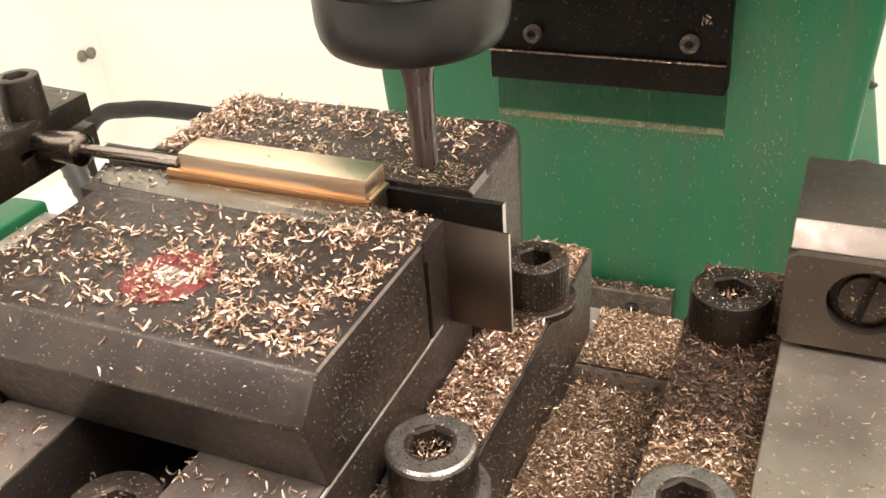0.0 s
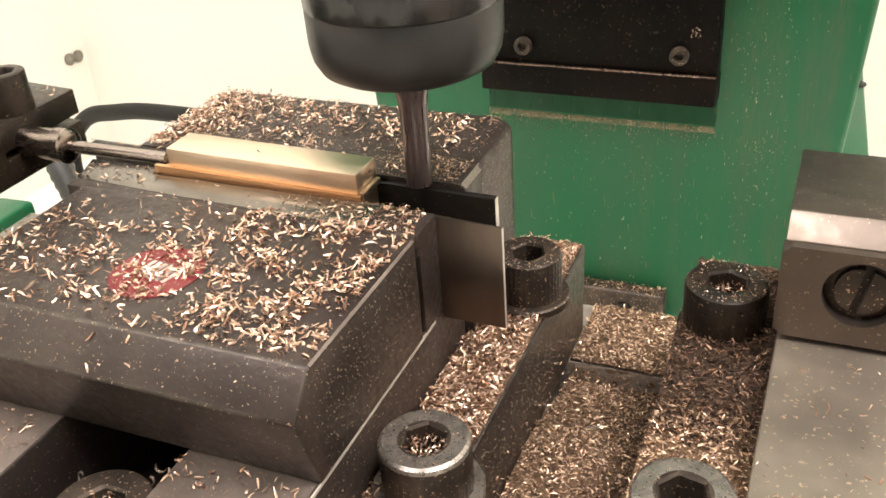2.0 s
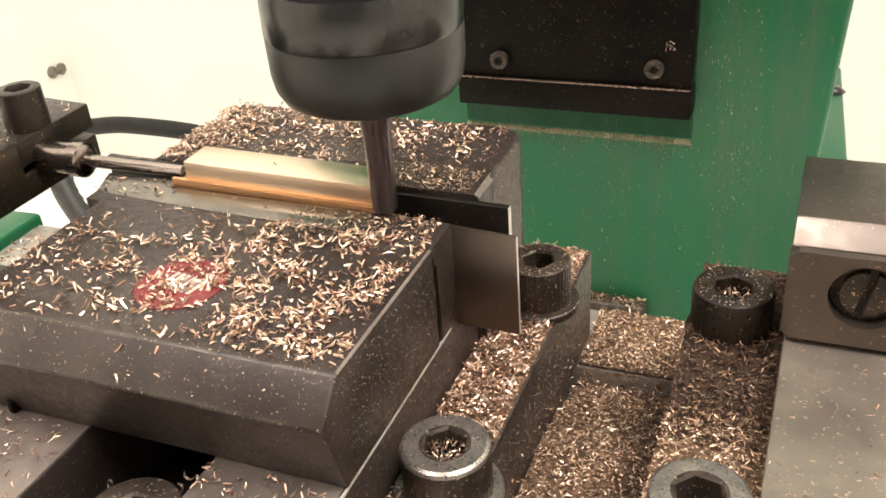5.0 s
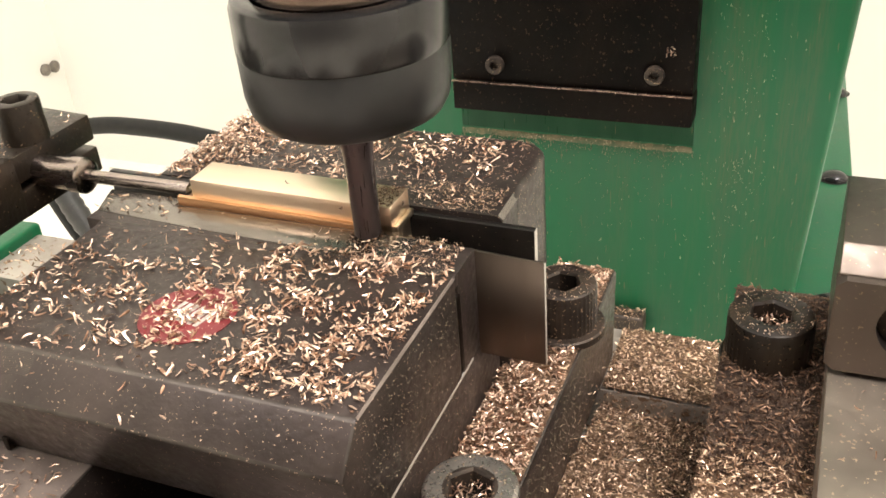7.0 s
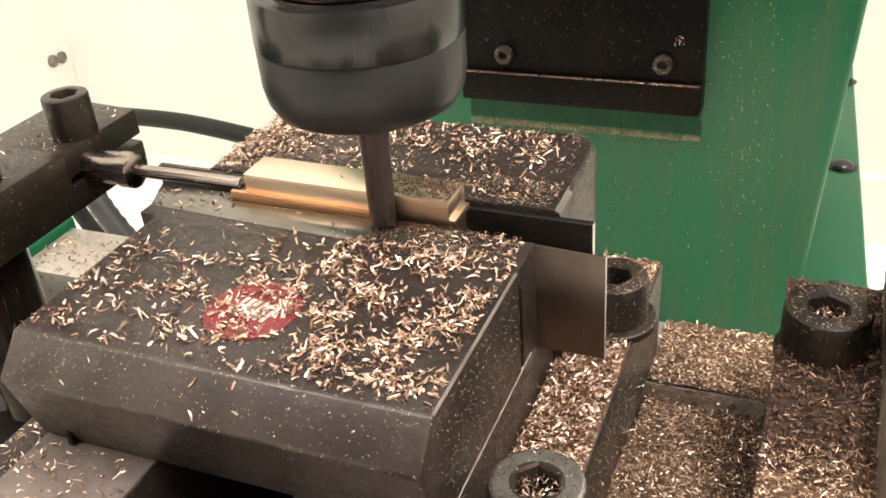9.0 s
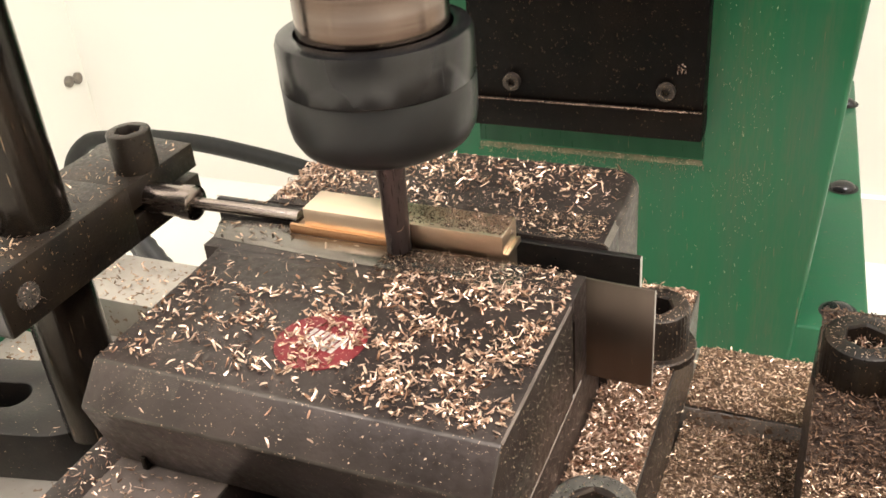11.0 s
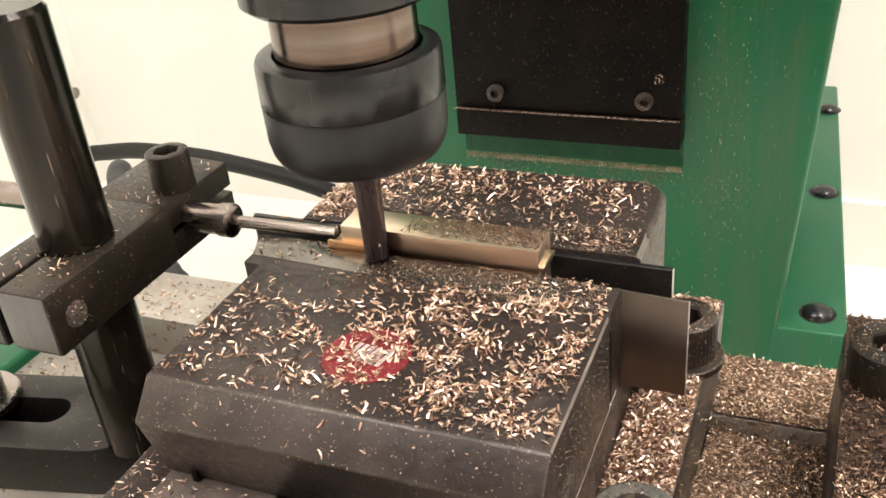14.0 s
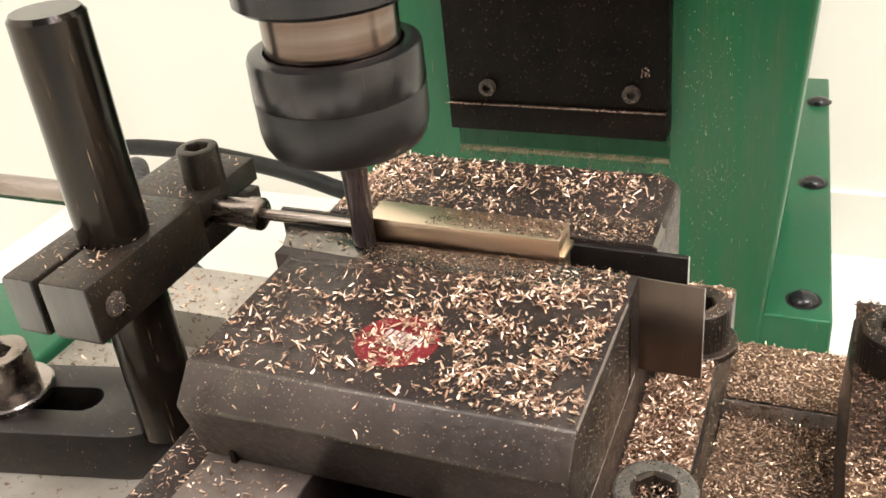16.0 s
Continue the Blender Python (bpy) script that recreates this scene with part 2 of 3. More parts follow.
slab("floor", -460, 1200, -1500, 420, -200, -180, M_WALL, "cream painted tray floor under the milling machine", "floor")
slab("wall_north", -460, 1200, 330, 360, -180, 1400, M_WALL, "cream painted panel wall behind the machine", "wall")
slab("baseboard", 20, 900, 326, 330, -180, -148, M_WALL, "cream painted skirting along the back panel", "baseboard")
slab("wall_west", -400, -370, -1500, 330, -180, 1400, M_WALL, "cream painted side panel with two screws", "wall")
# unseen walls added to shape the light: east bounces it, south dims reflections
slab("wall_east", 900, 930, -1500, 330, -180, 1400, M_WALL, "plain cream wall, unseen, added to bounce light", "wall")
slab("wall_south", -400, 930, -1530, -1500, -180, 1400, M_ROOM, "plain dim wall, unseen, added to darken reflections", "wall")
slab("ceiling", -460, 1200, -1530, 420, 1400, 1430, M_ROOM, "plain dim ceiling of the room", "ceiling")

# ---- the machine's column ----
column = thing("mill_column", (-16, 160, -180), "green painted cast column of a small milling machine, speckled with swarf", "machine column")
part("column_body", prism([(-66, -180), (33, -180), (45.6, 0), (60, 420), (-93, 420), (-78.6, 0)], "y", 131, 200, 1.2, 3), M_GREEN, column)
# wiped strip; the black slide's reflection is put into its dark green
part("slide_way", box(-42.4, 14.0, 130.7, 131.2, -43.3, 160, 0.1), M_WAY, column, "wiped strip under the slide, the slide's dark reflection in its colour")
flange = part("base_flange", prism([(30, 131.5), (56.4, 131.5), (46.8, 307), (30, 307)], "z", -130, -87, 0.9, 3), M_GREEN, column)
part("column_foot", prism([(-90, -180), (46, -180), (46, -130.2), (-90, -130.2)], "y", 133, 305, 2), M_GREEN, column)
for x, y in ((48.6, 140.5), (46.6, 211), (44.4, 281)):
    part("counterbore", lathe([(3.6, -86.98), (4.7, -86.98), (4.7, -86.9), (3.6, -86.9)], (x, y, 0), "z", 32), M_BLACK, flange, "dark rim of a counterbore")
    part("dome_screw", lathe([(3.9, -86.99), (3.7, -86.2), (2.8, -85.4), (1.4, -85.0), (0.2, -84.9)], (x, y, 0), "z", 28), M_NUT, flange, "glossy black domed screw")
rail = thing("stop_bar", (-8, 128, -100), "flat grey steel bar screwed to the column foot", "steel bar")
part("bar", box(-60, 5.3, 126, 131, -101, -90.5, 1.0, 3), M_BOLT, rail)
part("bar_screw", socket_head((-5.1, 126, -95.5), 2.0, 1.0, 1.0, 0.8, "-y"), M_BLACK, rail)

# ---- the head: sliding plate and spindle ----
HEAD = []
saddle = thing("head_slide", (-15, 125, -37), "black dusty slide plate of the milling head with two screws", "machine slide")
HEAD.append(saddle)
part("slide_plate", box(-42, 14, 125.4, 131, -29.1, 90, 0.4), M_SADDLE, saddle)
part("slide_lip", box(-41.6, 14.2, 123.8, 131, -36.0, -29.1, 0.5), M_SADDLE, saddle)
for x, z in ((-31.0, -24.6), (5.6, -24.6)):
    part("slide_screw", socket_head((x, 125.4, z), 2.1, 1.6, 1.05, 1.2, "-y", 30), M_BOLT, saddle, "worn socket screw")


SX, SY = -4.4, 7.45
spindle = thing("milling_spindle", (SX, SY, 0), "dark collet chuck with a slender end mill, turning", "spindle")
HEAD.append(spindle)
part("spindle_nose", lathe([(8.15, 22), (8.15, 33.4)], (SX, SY, 0), seg=64), M_SPIN, spindle, "bright turned steel spindle nose")
part("spindle_collar", lathe([(7.6, 33.0), (10.2, 33.1), (10.9, 33.7), (10.9, 70)], (SX, SY, 0), seg=64), M_NUT, spindle, "black spindle collar")
nut = part("collet_nut", lathe([(8.3, 24.0), (8.35, 26.9), (8.5, 27.5), (9.7, 27.6), (10.3, 27.3), (10.55, 26.7), (10.6, 22.3), (10.45, 22.0)], (SX, SY, 0), seg=64), M_NUT, spindle, "glossy black collet nut")
part("nut_rim", lathe([(10.45, 22.0), (10.55, 21.7), (10.5, 18.2), (10.2, 16.5), (9.55, 15.3), (8.6, 14.75), (7.2, 14.55), (2.4, 14.5)], (SX, SY, 0), seg=64), M_NUTLOW, nut, "matt dark lower rim of the nut")
mill = part("end_mill", lathe([(2.15, 15.0), (2.12, 12.6), (1.8, 11.2), (1.62, 9.6), (1.56, 6.5), (1.52, 3.0), (1.5, 0.25), (1.38, 0.12), (0.2, 0.15)], (SX, SY, 0), seg=32), M_CARB, spindle, "blurred carbide end mill")

# ---- the table ----
table = aboard(thing("mill_table", (0, 0, -60), "grey iron slotted table of the milling machine covered in swarf", "machine table"))
for y0, y1 in ((-60, -46), (-34, 14), (26.7, 42)):
    part("table_land", box(-110.0, 170, y0, y1, -46, -37.2, 0.3), M_TABLE, table)
part("table_body", box(-110.0, 170, -60, 42, -62, -46, 0.5), M_TABLE, table)
part("end_bracket", prism([(-110.1, -34), (-110.1, 43.6), (-118, 43.2), (-137, 27), (-150, 10), (-152, -20)], "z", -64, -35.2, 1.0, 3), M_GREEN, table, "green painted table end bracket")

# ---- the vise that holds the work ----
vise = aboard(thing("machine_vise", (-23, 0, -37), "dark steel machine vise with a round red label on its jaw", "vise"))
part("bed", prism([(-44.8, -37), (0, -37), (0, -13), (-15, -13), (-15, -25), (-30.5, -25), (-30.5, -13), (-44.8, -13)], "y", -62, 8, 0.3), M_VISE, vise)
for x0, x1 in ((-44.6, -30.7), (-14.8, -0.3)):
    part("rail_top", box(x0, x1, -61.7, -4.5, -13.2, -12.93, 0.05), M_RAIL, vise, "bare rubbed top of a bed rail")
part("side_flange", prism([(0.02, -37), (8.2, -37), (8.4, -21.4), (0.02, -21.4)], "y", -44, 34.5, 0.5), M_VISE, vise)
part("side_flange", prism([(-57.4, -37), (-44.82, -37), (-44.82, -21.0), (-57.6, -21.0)], "y", -44, 34.5, 0.5), M_VISE, vise)
part("sliding_jaw", prism([(-4.5, -12.9), (-4.5, 0), (-27.3, 0), (-30.9, -3.8), (-28.3, -12.9)], "x", -45.0, 0.2, 0.3), M_VISE, vise)
part("jaw_web", box(-45.0, -2.4, -4.9, -3.62, -12.9, 0.004, 0.02), M_VISE, vise)
part("jaw_lip", box(-2.42, 0.1, -4.88, -3.62, -1.4, 0.003, 0.02), M_VISE, vise)
# black strip that stands for the shade inside the narrow groove
part("groove_shade", box(-2.3, 0.14, -4.4, -3.25, -12.5, -2.6, 0.3), M_SADDLE, vise, "black strip for the shade in the groove of the jaw's side")
# paler strip for the lit edge of the sliding jaw
part("jaw_arris", prism([(0.17, -0.22), (-0.06, 0.012), (-0.02, 0.035), (0.2, -0.19)], "y", -27.0, -4.6, 0), M_RAIL, vise, "bright arris of the jaw, the light on it put into a paler strip")
part("bed_edge", box(-0.1, 0.1, -61.5, -0.8, -13.3, -12.96, 0), M_SILVER, vise, "thin bright edge of the bed")
part("jaw_plate", box(-47.6, 0.05, -3.6, 1.6, -13, -0.18, 0.1), M_VISE, vise, "dusty hard jaw plate")
part("ground_top", prism([(-47.4, -1.7), (-30, -2.7), (-6.5, -3.5), (-6.5, 1.6), (-38.6, 1.6), (-38.6, 3.4), (-49.4, 3.4)], "z", -0.3, -0.1, 0.05), M_GROUND, vise, "bright ground top of the jaw plate")
part("plate_step", box(-49.2, -38.7, 2.05, 3.35, -8, -0.31, 0.1), M_PAR, vise, "ground step of the jaw plate")
corner = [(-3.7 + 4.6 * math.cos(a), 24.4 + 4.6 * math.sin(a)) for a in [math.pi / 2 * k / 8 for k in range(9)]]
part("fixed_jaw", prism([(-45.2, 13.3), (0.9, 13.3), *corner, (-45.2, 29.0)], "z", -37, 0, 0.8, 3), M_VISE, vise)
part("fixed_jaw_plate", prism([(-45.6, -37), (0.85, -37), (0.85, -0.62), (0.25, -0.02), (-45.6, -0.02)], "y", 8.6, 14.4, 0.06), M_VISE, vise)
# pale slab over the chamfer for the light that it catches
part("chamfer_highlight", prism([(0.84, -0.6), (0.26, -0.01), (0.28, 0.02), (0.87, -0.57)], "y", 8.7, 14.3, 0), M_GROUND, vise, "lit chamfer of the jaw plate, its highlight laid on as pale steel")
label_disc = part("label_disc", lathe([(4.9, 0.0), (4.9, 0.08), (0.1, 0.08)], (-22.9, -18.0, 0), seg=48), M_RED, vise, "round red label")
for k in range(6):
    bm = box(-0.26, 0.26, -1.45, 1.45, 0.08, 0.13, 0)
    bm.transform(Matrix.Translation((-22.7 + 0.78 * (k - 2.5), -17.9 - 0.12 * (k - 2.5), 0)) @ Matrix.Rotation(radians(-14), 4, "Z"))
    part("print_bar", bm, M_SILVER, label_disc, "faded silver print")
# arcs that a cutter left on the chamfer
for k in range(16):
    r = 9.9 - 0.17 * k
    marks = bmesh.new()
    ring = []
    for j in range(41):
        a = radians(82 + 85 * j / 40)
        x, v = -35.0 + r * math.cos(a), 9.8 - r * math.sin(a)
        if 0.15 < v < 5.1 and x > -44.7:
            ring.append([marks.verts.new((x + e * math.cos(a), -27.3 - 0.688 * (v - e * math.sin(a)) - h * 0.726, -0.726 * (v - e * math.sin(a)) + h * 0.688)) for e, h in ((-0.05, -0.004), (0.0, 0.013), (0.05, -0.004))])
    for a, b in zip(ring, ring[1:]):
        for q in range(2):
            marks.faces.new((a[q], b[q], b[q + 1], a[q + 1]))
    part("cutter_mark", marks, M_EDGE, vise, "faint arc left by a cutter")
# no cavity here: a black block gives the dark inside of the notch
part("notch_shade", box(-40.95, -40.25, -29.1, -28.2, -12.9, -11.2, 0.1), M_SADDLE, vise, "black block for the shade in a small notch at the foot of the jaw")
part("hold_down_screw", socket_head((-19.4, -36.4, -22), 5.0, 8.0, 2.5, 3.0), M_BOLT, vise, "cap screw in the vise's slot")


# ---- cap screws with washers ----
def annulus(profile, centre, seg=60):
    """A closed ring: its section, as (radius, height) pairs, turned round the upright through centre."""
    bm = bmesh.new()
    rings = [[bm.verts.new(Vector((r * math.cos(a), r * math.sin(a), h)) + Vector(centre)) for a in [2 * math.pi * k / seg for k in range(seg)]] for r, h in profile]
    for a, b in zip(rings, rings[1:] + rings[:1]):
        for k in range(seg):
            bm.faces.new((a[k], a[(k + 1) % seg], b[(k + 1) % seg], b[k]))
    return bm


def cap_screw(x, y, z, r, turn, label, material=None, rim=1.1):
    ob = aboard(thing("cap_screw", (x, y, z), label, "bolt", "cap screws that hold the vises down"))
    part("washer", lathe([(2.9, z), (r + rim, z), (r + rim, z + 0.9), (r + rim - 0.2, z + 1.1), (2.9, z + 1.1)], (x, y, 0), seg=40), material or M_BOLT, ob)
    head = part("head", socket_head((x, y, z + 1.1), r, 6.0, r * 0.5, 3.2, "z", 84, turn, 0.10), M_BOLT if material is M_WORN else material or M_BOLT, ob)
    if material is M_WORN:
        part("worn_face", annulus([(r * 0.57, 7.11), (r * 0.60, 7.13), (r * 0.90, 7.13), (r * 0.975, 6.88), (r * 1.004, 6.5), (r * 0.9, 6.9)], (x, y, z)), M_WORN, head, "rubbed bright face of the head")
    return ob


cap_screw(6.0, -18.2, -21.4, 4.75, 0.3, "worn steel cap screw with washer, its socket full of chips", M_WORN)
cap_screw(4.9, 18.6, -21.2, 4.4, 0.1, "dark steel cap screw with washer on the vise's flange")
cap_screw(30.2, 17.0, -20.2, 4.9, 0.5, "black cap screw with washer beside the second vise", M_BROWN, 0.6)
cap_screw(31.4, -18.2, -20.6, 4.75, 0.2, "bright worn cap screw with washer on the second vise", M_WORN)

# ---- the second vise ----
vise2 = aboard(thing("machine_vise", (55, 0, -37), "second steel vise with a bright ground jaw and bed", "vise"))
part("side_flange", prism([(24.6, -37), (37, -37), (37, -21.5), (25.2, -21.5)], "y", -44, 31, 0.5), M_VISE, vise2)
part("bed", box(36.6, 84, -60, 31, -37, -15.2, 0.4), M_BEDWAY, vise2, "smeared bright bed")
jaw2 = part("fixed_jaw", prism([(12.4, -15.2), (29, -15.2), (29, -0.6), (13.4, -0.6), (10.9, -3.0), (10.9, -3.2), (12.4, -3.2)], "x", 36.3, 84, 0.15), M_JAW2, vise2, "brownish ground fixed jaw")


def holed_plate(x0, x1, z0, z1, cx, cz, r, y0, y1, seg=48):
    """An upright plate with a round hole through it."""
    bm = bmesh.new()
    loops = []
    for y in (y0, y1):
        inner, outer = [], []
        for k in range(seg):
            a = 2 * math.pi * (k + 0.5) / seg
            u, v = math.cos(a), math.sin(a)
            reach = min((x1 - cx) / u if u > 0 else (x0 - cx) / u, (z1 - cz) / v if v > 0 else (z0 - cz) / v)
            inner.append(bm.verts.new((cx + r * u, y, cz + r * v)))
            outer.append(bm.verts.new((cx + reach * u, y, cz + reach * v)))
        loops += [inner, outer]
    i0, o0, i1, o1 = loops
    for k in range(seg):
        n = (k + 1) % seg
        for a, b in ((i0, o0), (o0, o1), (o1, i1), (i1, i0)):
            bm.faces.new((a[k], a[n], b[n], b[k]))
    return bm


part("jaw_face", holed_plate(36.1, 84, -14.4, -3.1, 44.4, -8.0, 3.9, 9.8, 12.38), M_JAW2, vise2, "jaw face with a round counterbore", 25)
face_screw = part("face_screw", lathe([(3.85, 12.3), (3.85, 11.6), (3.6, 11.5), (0.2, 11.5)], (44.4, 0, -8.0), "y", 40), M_BOLT, vise2, "slotted screw in the counterbore")
for side in (-1, 1):
    pts = [(0.45 + 2.5 * math.cos(a) * 0.9, 2.7 * math.sin(a)) for a in [math.pi * (k / 12 - 0.5) for k in range(13)]]
    c, d = math.cos(-0.2), math.sin(-0.2)
    part("screw_half", prism([(44.4 + side * (u * c - v * d), -8.0 + side * (u * d + v * c)) for u, v in pts], "y", 10.6, 11.55, 0.1), M_BOLT, face_screw)

# ---- work and parallels ----
brass = aboard(thing("brass_block", (-24, 5, 0), "milled brass block with a narrow foot, gripped in the vise", "brass workpiece"))
block = box(-36.3, -10.05, 2.6, 7.6, -0.3, 3.2, 0.12)
for v in block.verts:
    v.co.z -= max(0.0, v.co.z) / 3.2 * 0.42 * (v.co.x + 36.3) / 26.25
part("block", block, M_BRASS, brass)
part("foot", box(-38.2, -10.06, 2.64, 7.5, -9, 0.1, 0.08), M_BRASS, brass)


def ledge_top(x):
    return 0.95 - 0.68 * (x + 38) / 28


# the thin ledge round the block's base, in the slices that the cutter takes off one by one
LEDGE = []
for k in range(40):
    x0, x1 = -38.2 + 28.7 * k / 40, -38.2 + 28.7 * (k + 1) / 40
    bm = box(x0, x1, 2.06, 2.62, -0.4, 1.0, 0)
    for v in bm.verts:
        if v.co.z > 0.5:
            v.co.z = ledge_top(v.co.x)
    LEDGE.append((part("ledge_slice", bm, M_AMBER, brass), (x0 + x1) / 2))
part("end_ledge", box(-10.04, -9.51, 3.0, 7.5, -0.4, 0.28, 0.05), M_BRASS, brass)
par1 = aboard(thing("parallel_bar", (3, 2.5, -14), "thin bright steel parallel standing on edge in the vise", "steel parallel"))
part("bar", prism([(-47.2, -13.4), (7.7, -14.2), (7.7, -0.9), (-6.0, -0.2), (-47.2, -0.12)], "y", 1.62, 2.0, 0.1), M_PAR, par1)
# ground edges of both bars: pale silver in place of the light on them
part("ground_edge", box(7.69, 7.78, 1.6, 2.04, -14.1, -1.0, 0.02), M_SILVER, par1, "ground edge of the bar, its highlight put into a pale colour")
par2 = aboard(thing("parallel_bar", (3, 8, -14), "black steel parallel standing on edge behind the work", "steel parallel"))
part("bar", prism([(-53.2, -13.3), (4.8, -14.2), (4.8, -0.8), (-53.2, 0.0)], "y", 7.62, 8.58, 0.12), M_BLACK, par2)
part("ground_edge", box(4.79, 4.88, 7.65, 8.55, -14.1, -0.9, 0.02), M_SILVER, par2, "ground edge of the bar, its highlight put into a pale colour")

# ---- the work stop ----
stop = aboard(thing("work_stop", (-68, -9.8, -37), "black steel work stop with a post, clamp block and bright rod", "work stop"))
def stadium(u0, u1, r, n=14):
    right = [(u1 + r * math.cos(a), r * math.sin(a)) for a in [math.pi * (k / n - 0.5) for k in range(n + 1)]]
    return right + [(u0 - r * math.cos(a), -r * math.sin(a)) for a in [math.pi * (k / n - 0.5) for k in range(n + 1)]]


def slotted_foot(z0, z1):
    bm = bmesh.new()
    loops = []
    c, d = math.cos(radians(12)), math.sin(radians(12))
    for z in (z0, z1):
        for ring in (stadium(-15, 0.4, 2.75), stadium(-26, 9.5, 8.5)):
            loops.append([bm.verts.new((-85.5 + u * c - v * d, -9.4 + u * d + v * c, z)) for u, v in ring])
    i0, o0, i1, o1 = loops
    for k in range(len(i0)):
        n = (k + 1) % len(i0)
        for a, b in ((i0, o0), (o0, o1), (o1, i1), (i1, i0)):
            bm.faces.new((a[k], a[n], b[n], b[k]))
    bmesh.ops.recalc_face_normals(bm, faces=bm.faces)
    sharp = [e for e in bm.edges if len(e.link_faces) == 2 and e.calc_face_angle(0) > 1.2]
    bmesh.ops.bevel(bm, geom=sharp, offset=0.35, segments=2, profile=0.5, affect="EDGES")
    return bm


foot = part("foot_plate", slotted_foot(-37.2, -28.5), M_BLACK, stop, "black slotted foot plate")
part("foot_washer", lathe([(3.2, -28.5), (7.0, -28.5), (7.0, -27.5), (6.7, -27.2), (3.2, -27.2)], (-98.6, -11.4, 0), seg=40), M_ROD, foot, "bright washer")
part("foot_screw", socket_head((-98.6, -11.4, -27.2), 4.9, 7.0, 2.5, 3.4, "z", 48, 0.2), M_ROD, foot, "bright cap screw")
part("post", lathe([(4.7, -29.2), (4.7, 33.6), (4.2, 34.3)], (-68, -9.8, 0), seg=40), M_POST, stop, "round black post")
outline = [(-75.4, -22.8), (-70.5, -22.8), (-70.5, -13), (-69.4, -13), (-69.4, -22.8), (-61.9, -22.8), (-61.7, 15.3), (-75.2, 16.6)]
bar = [(x, y) for x, y in outline[:6]] + [(-61.78, 1.0), (-75.28, 1.0)]
clamp = part("clamp_block", prism(bar, "z", -4.4, 4, 0.3), M_BROWN, stop, "brown-black slit clamp block")
fork = [(-61.8, 0.7), (-61.7, 15.3), (-75.2, 16.6), (-75.3, 0.7)]
part("upper_jaw", prism(fork, "z", 0.3, 3.98, 0.2), M_BROWN, clamp)
part("lower_jaw", prism(fork, "z", -4.38, -0.8, 0.2), M_BROWN, clamp)
for x0, x1 in ((-75.3, -70.7), (-69.2, -62.1)):
    part("sawn_end", box(x0, x1, -23.0, -22.78, -3.8, 3.8, 0.05), M_SAWN, clamp, "bare grey sawn end")
part("pinch_screw", lathe([(1.7, -62.3), (1.7, -61.7), (1.2, -61.6)], (0, -19.0, -0.5), "x", 24), M_WORN, clamp, "worn end of the pinch screw")
part("clamp_screw", socket_head((-64.4, 6.4, 4), 3.0, 5.6, 1.7, 3.0, "z", 36), M_BROWN, clamp)
part("rod", lathe([(2.0, -110), (2.0, -62)], (0, 5, 0.2), "x", 28), M_ROD, stop, "bright round rod")
part("rod_nose", lathe([(2.2, -62), (2.2, -56.5), (2.4, -56.3), (2.4, -54.6), (2.0, -54.3), (0.85, -54.2), (0.85, -38.45)], (0, 5, 0.4), "x", 28), M_ROD, stop, "bright stepped rod end")

# ---- hose and cable ----
def ribbed_hose(points, r, label):
    """A bellows hose along a smooth line through points."""
    line = []
    for a, b, c, d in zip([points[0]] + points, points, points[1:], points[2:] + [points[-1]]):
        a, b, c, d = Vector(a), Vector(b), Vector(c), Vector(d)
        for k in range(16):
            u = k / 16
            line.append(0.5 * (2 * b + (c - a) * u + (2 * a - 5 * b + 4 * c - d) * u * u + (3 * b - a - 3 * c + d) * u ** 3))
    bm = bmesh.new()
    rings = []
    for k in range(1, len(line) - 1):
        way = (line[k + 1] - line[k - 1]).normalized()
        side = way.cross(Vector((0, 1, 0))).normalized()
        up = side.cross(way)
        rr = r if k % 2 else r * 0.9
        rings.append([bm.verts.new(line[k] + rr * (side * math.cos(a) + up * math.sin(a))) for a in [math.pi * j / 10 for j in range(20)]])
    for a, b in zip(rings, rings[1:]):
        for j in range(20):
            bm.faces.new((a[j], a[(j + 1) % 20], b[(j + 1) % 20], b[j]))
    bm.faces.new(rings[0])
    bm.faces.new(rings[-1])
    return aboard(tagged(part("ribbed_hose", bm, M_HOSE), label, "hose"))


ribbed_hose([(-120, 123, -180), (-140, 122, -150), (-162, 121, -115), (-181, 120, -86), (-193, 126, -69), (-206, 142, -72), (-236, 170, -118), (-214, 172, -156), (-205, 172, -180)], 3.8, "grey ribbed hose looped on the tray behind the table")


def cable(name, points, r, label):
    cu = bpy.data.curves.new(name, "CURVE")
    cu.dimensions, cu.bevel_depth, cu.bevel_resolution, cu.resolution_u = "3D", r * MM, 4, 16
    sp = cu.splines.new("BEZIER")
    sp.bezier_points.add(len(points) - 1)
    for b, p in zip(sp.bezier_points, points):
        b.co = Vector(p) * MM
        b.handle_left_type = b.handle_right_type = "AUTO"
    cu.materials.append(M_RUBBER)
    return tagged(new(name, cu), label, "cable")


cable("power_cable", [(-236, 206, -178), (-250, 206, -165), (-266, 206, -142), (-273, 208, -122), (-263, 210, -103), (-242, 210, -96.5), (-215, 210, -94.5), (-178, 210, -96.8), (-136, 210, -105), (-98, 212, -122), (-80, 215, -176)], 3.6, "black rubber cable arching behind the machine")


def slivers(name, count, x0, x1, y0, y1, height, size=1.0, dens=None, seed=1, lift=0.0, tilt=0.35, material=None):
    """A mesh of loose curled slivers scattered over a patch; height(x, y) is what they lie on."""
    rng = np.random.default_rng(seed)
    verts, faces = [], []
    made = 0
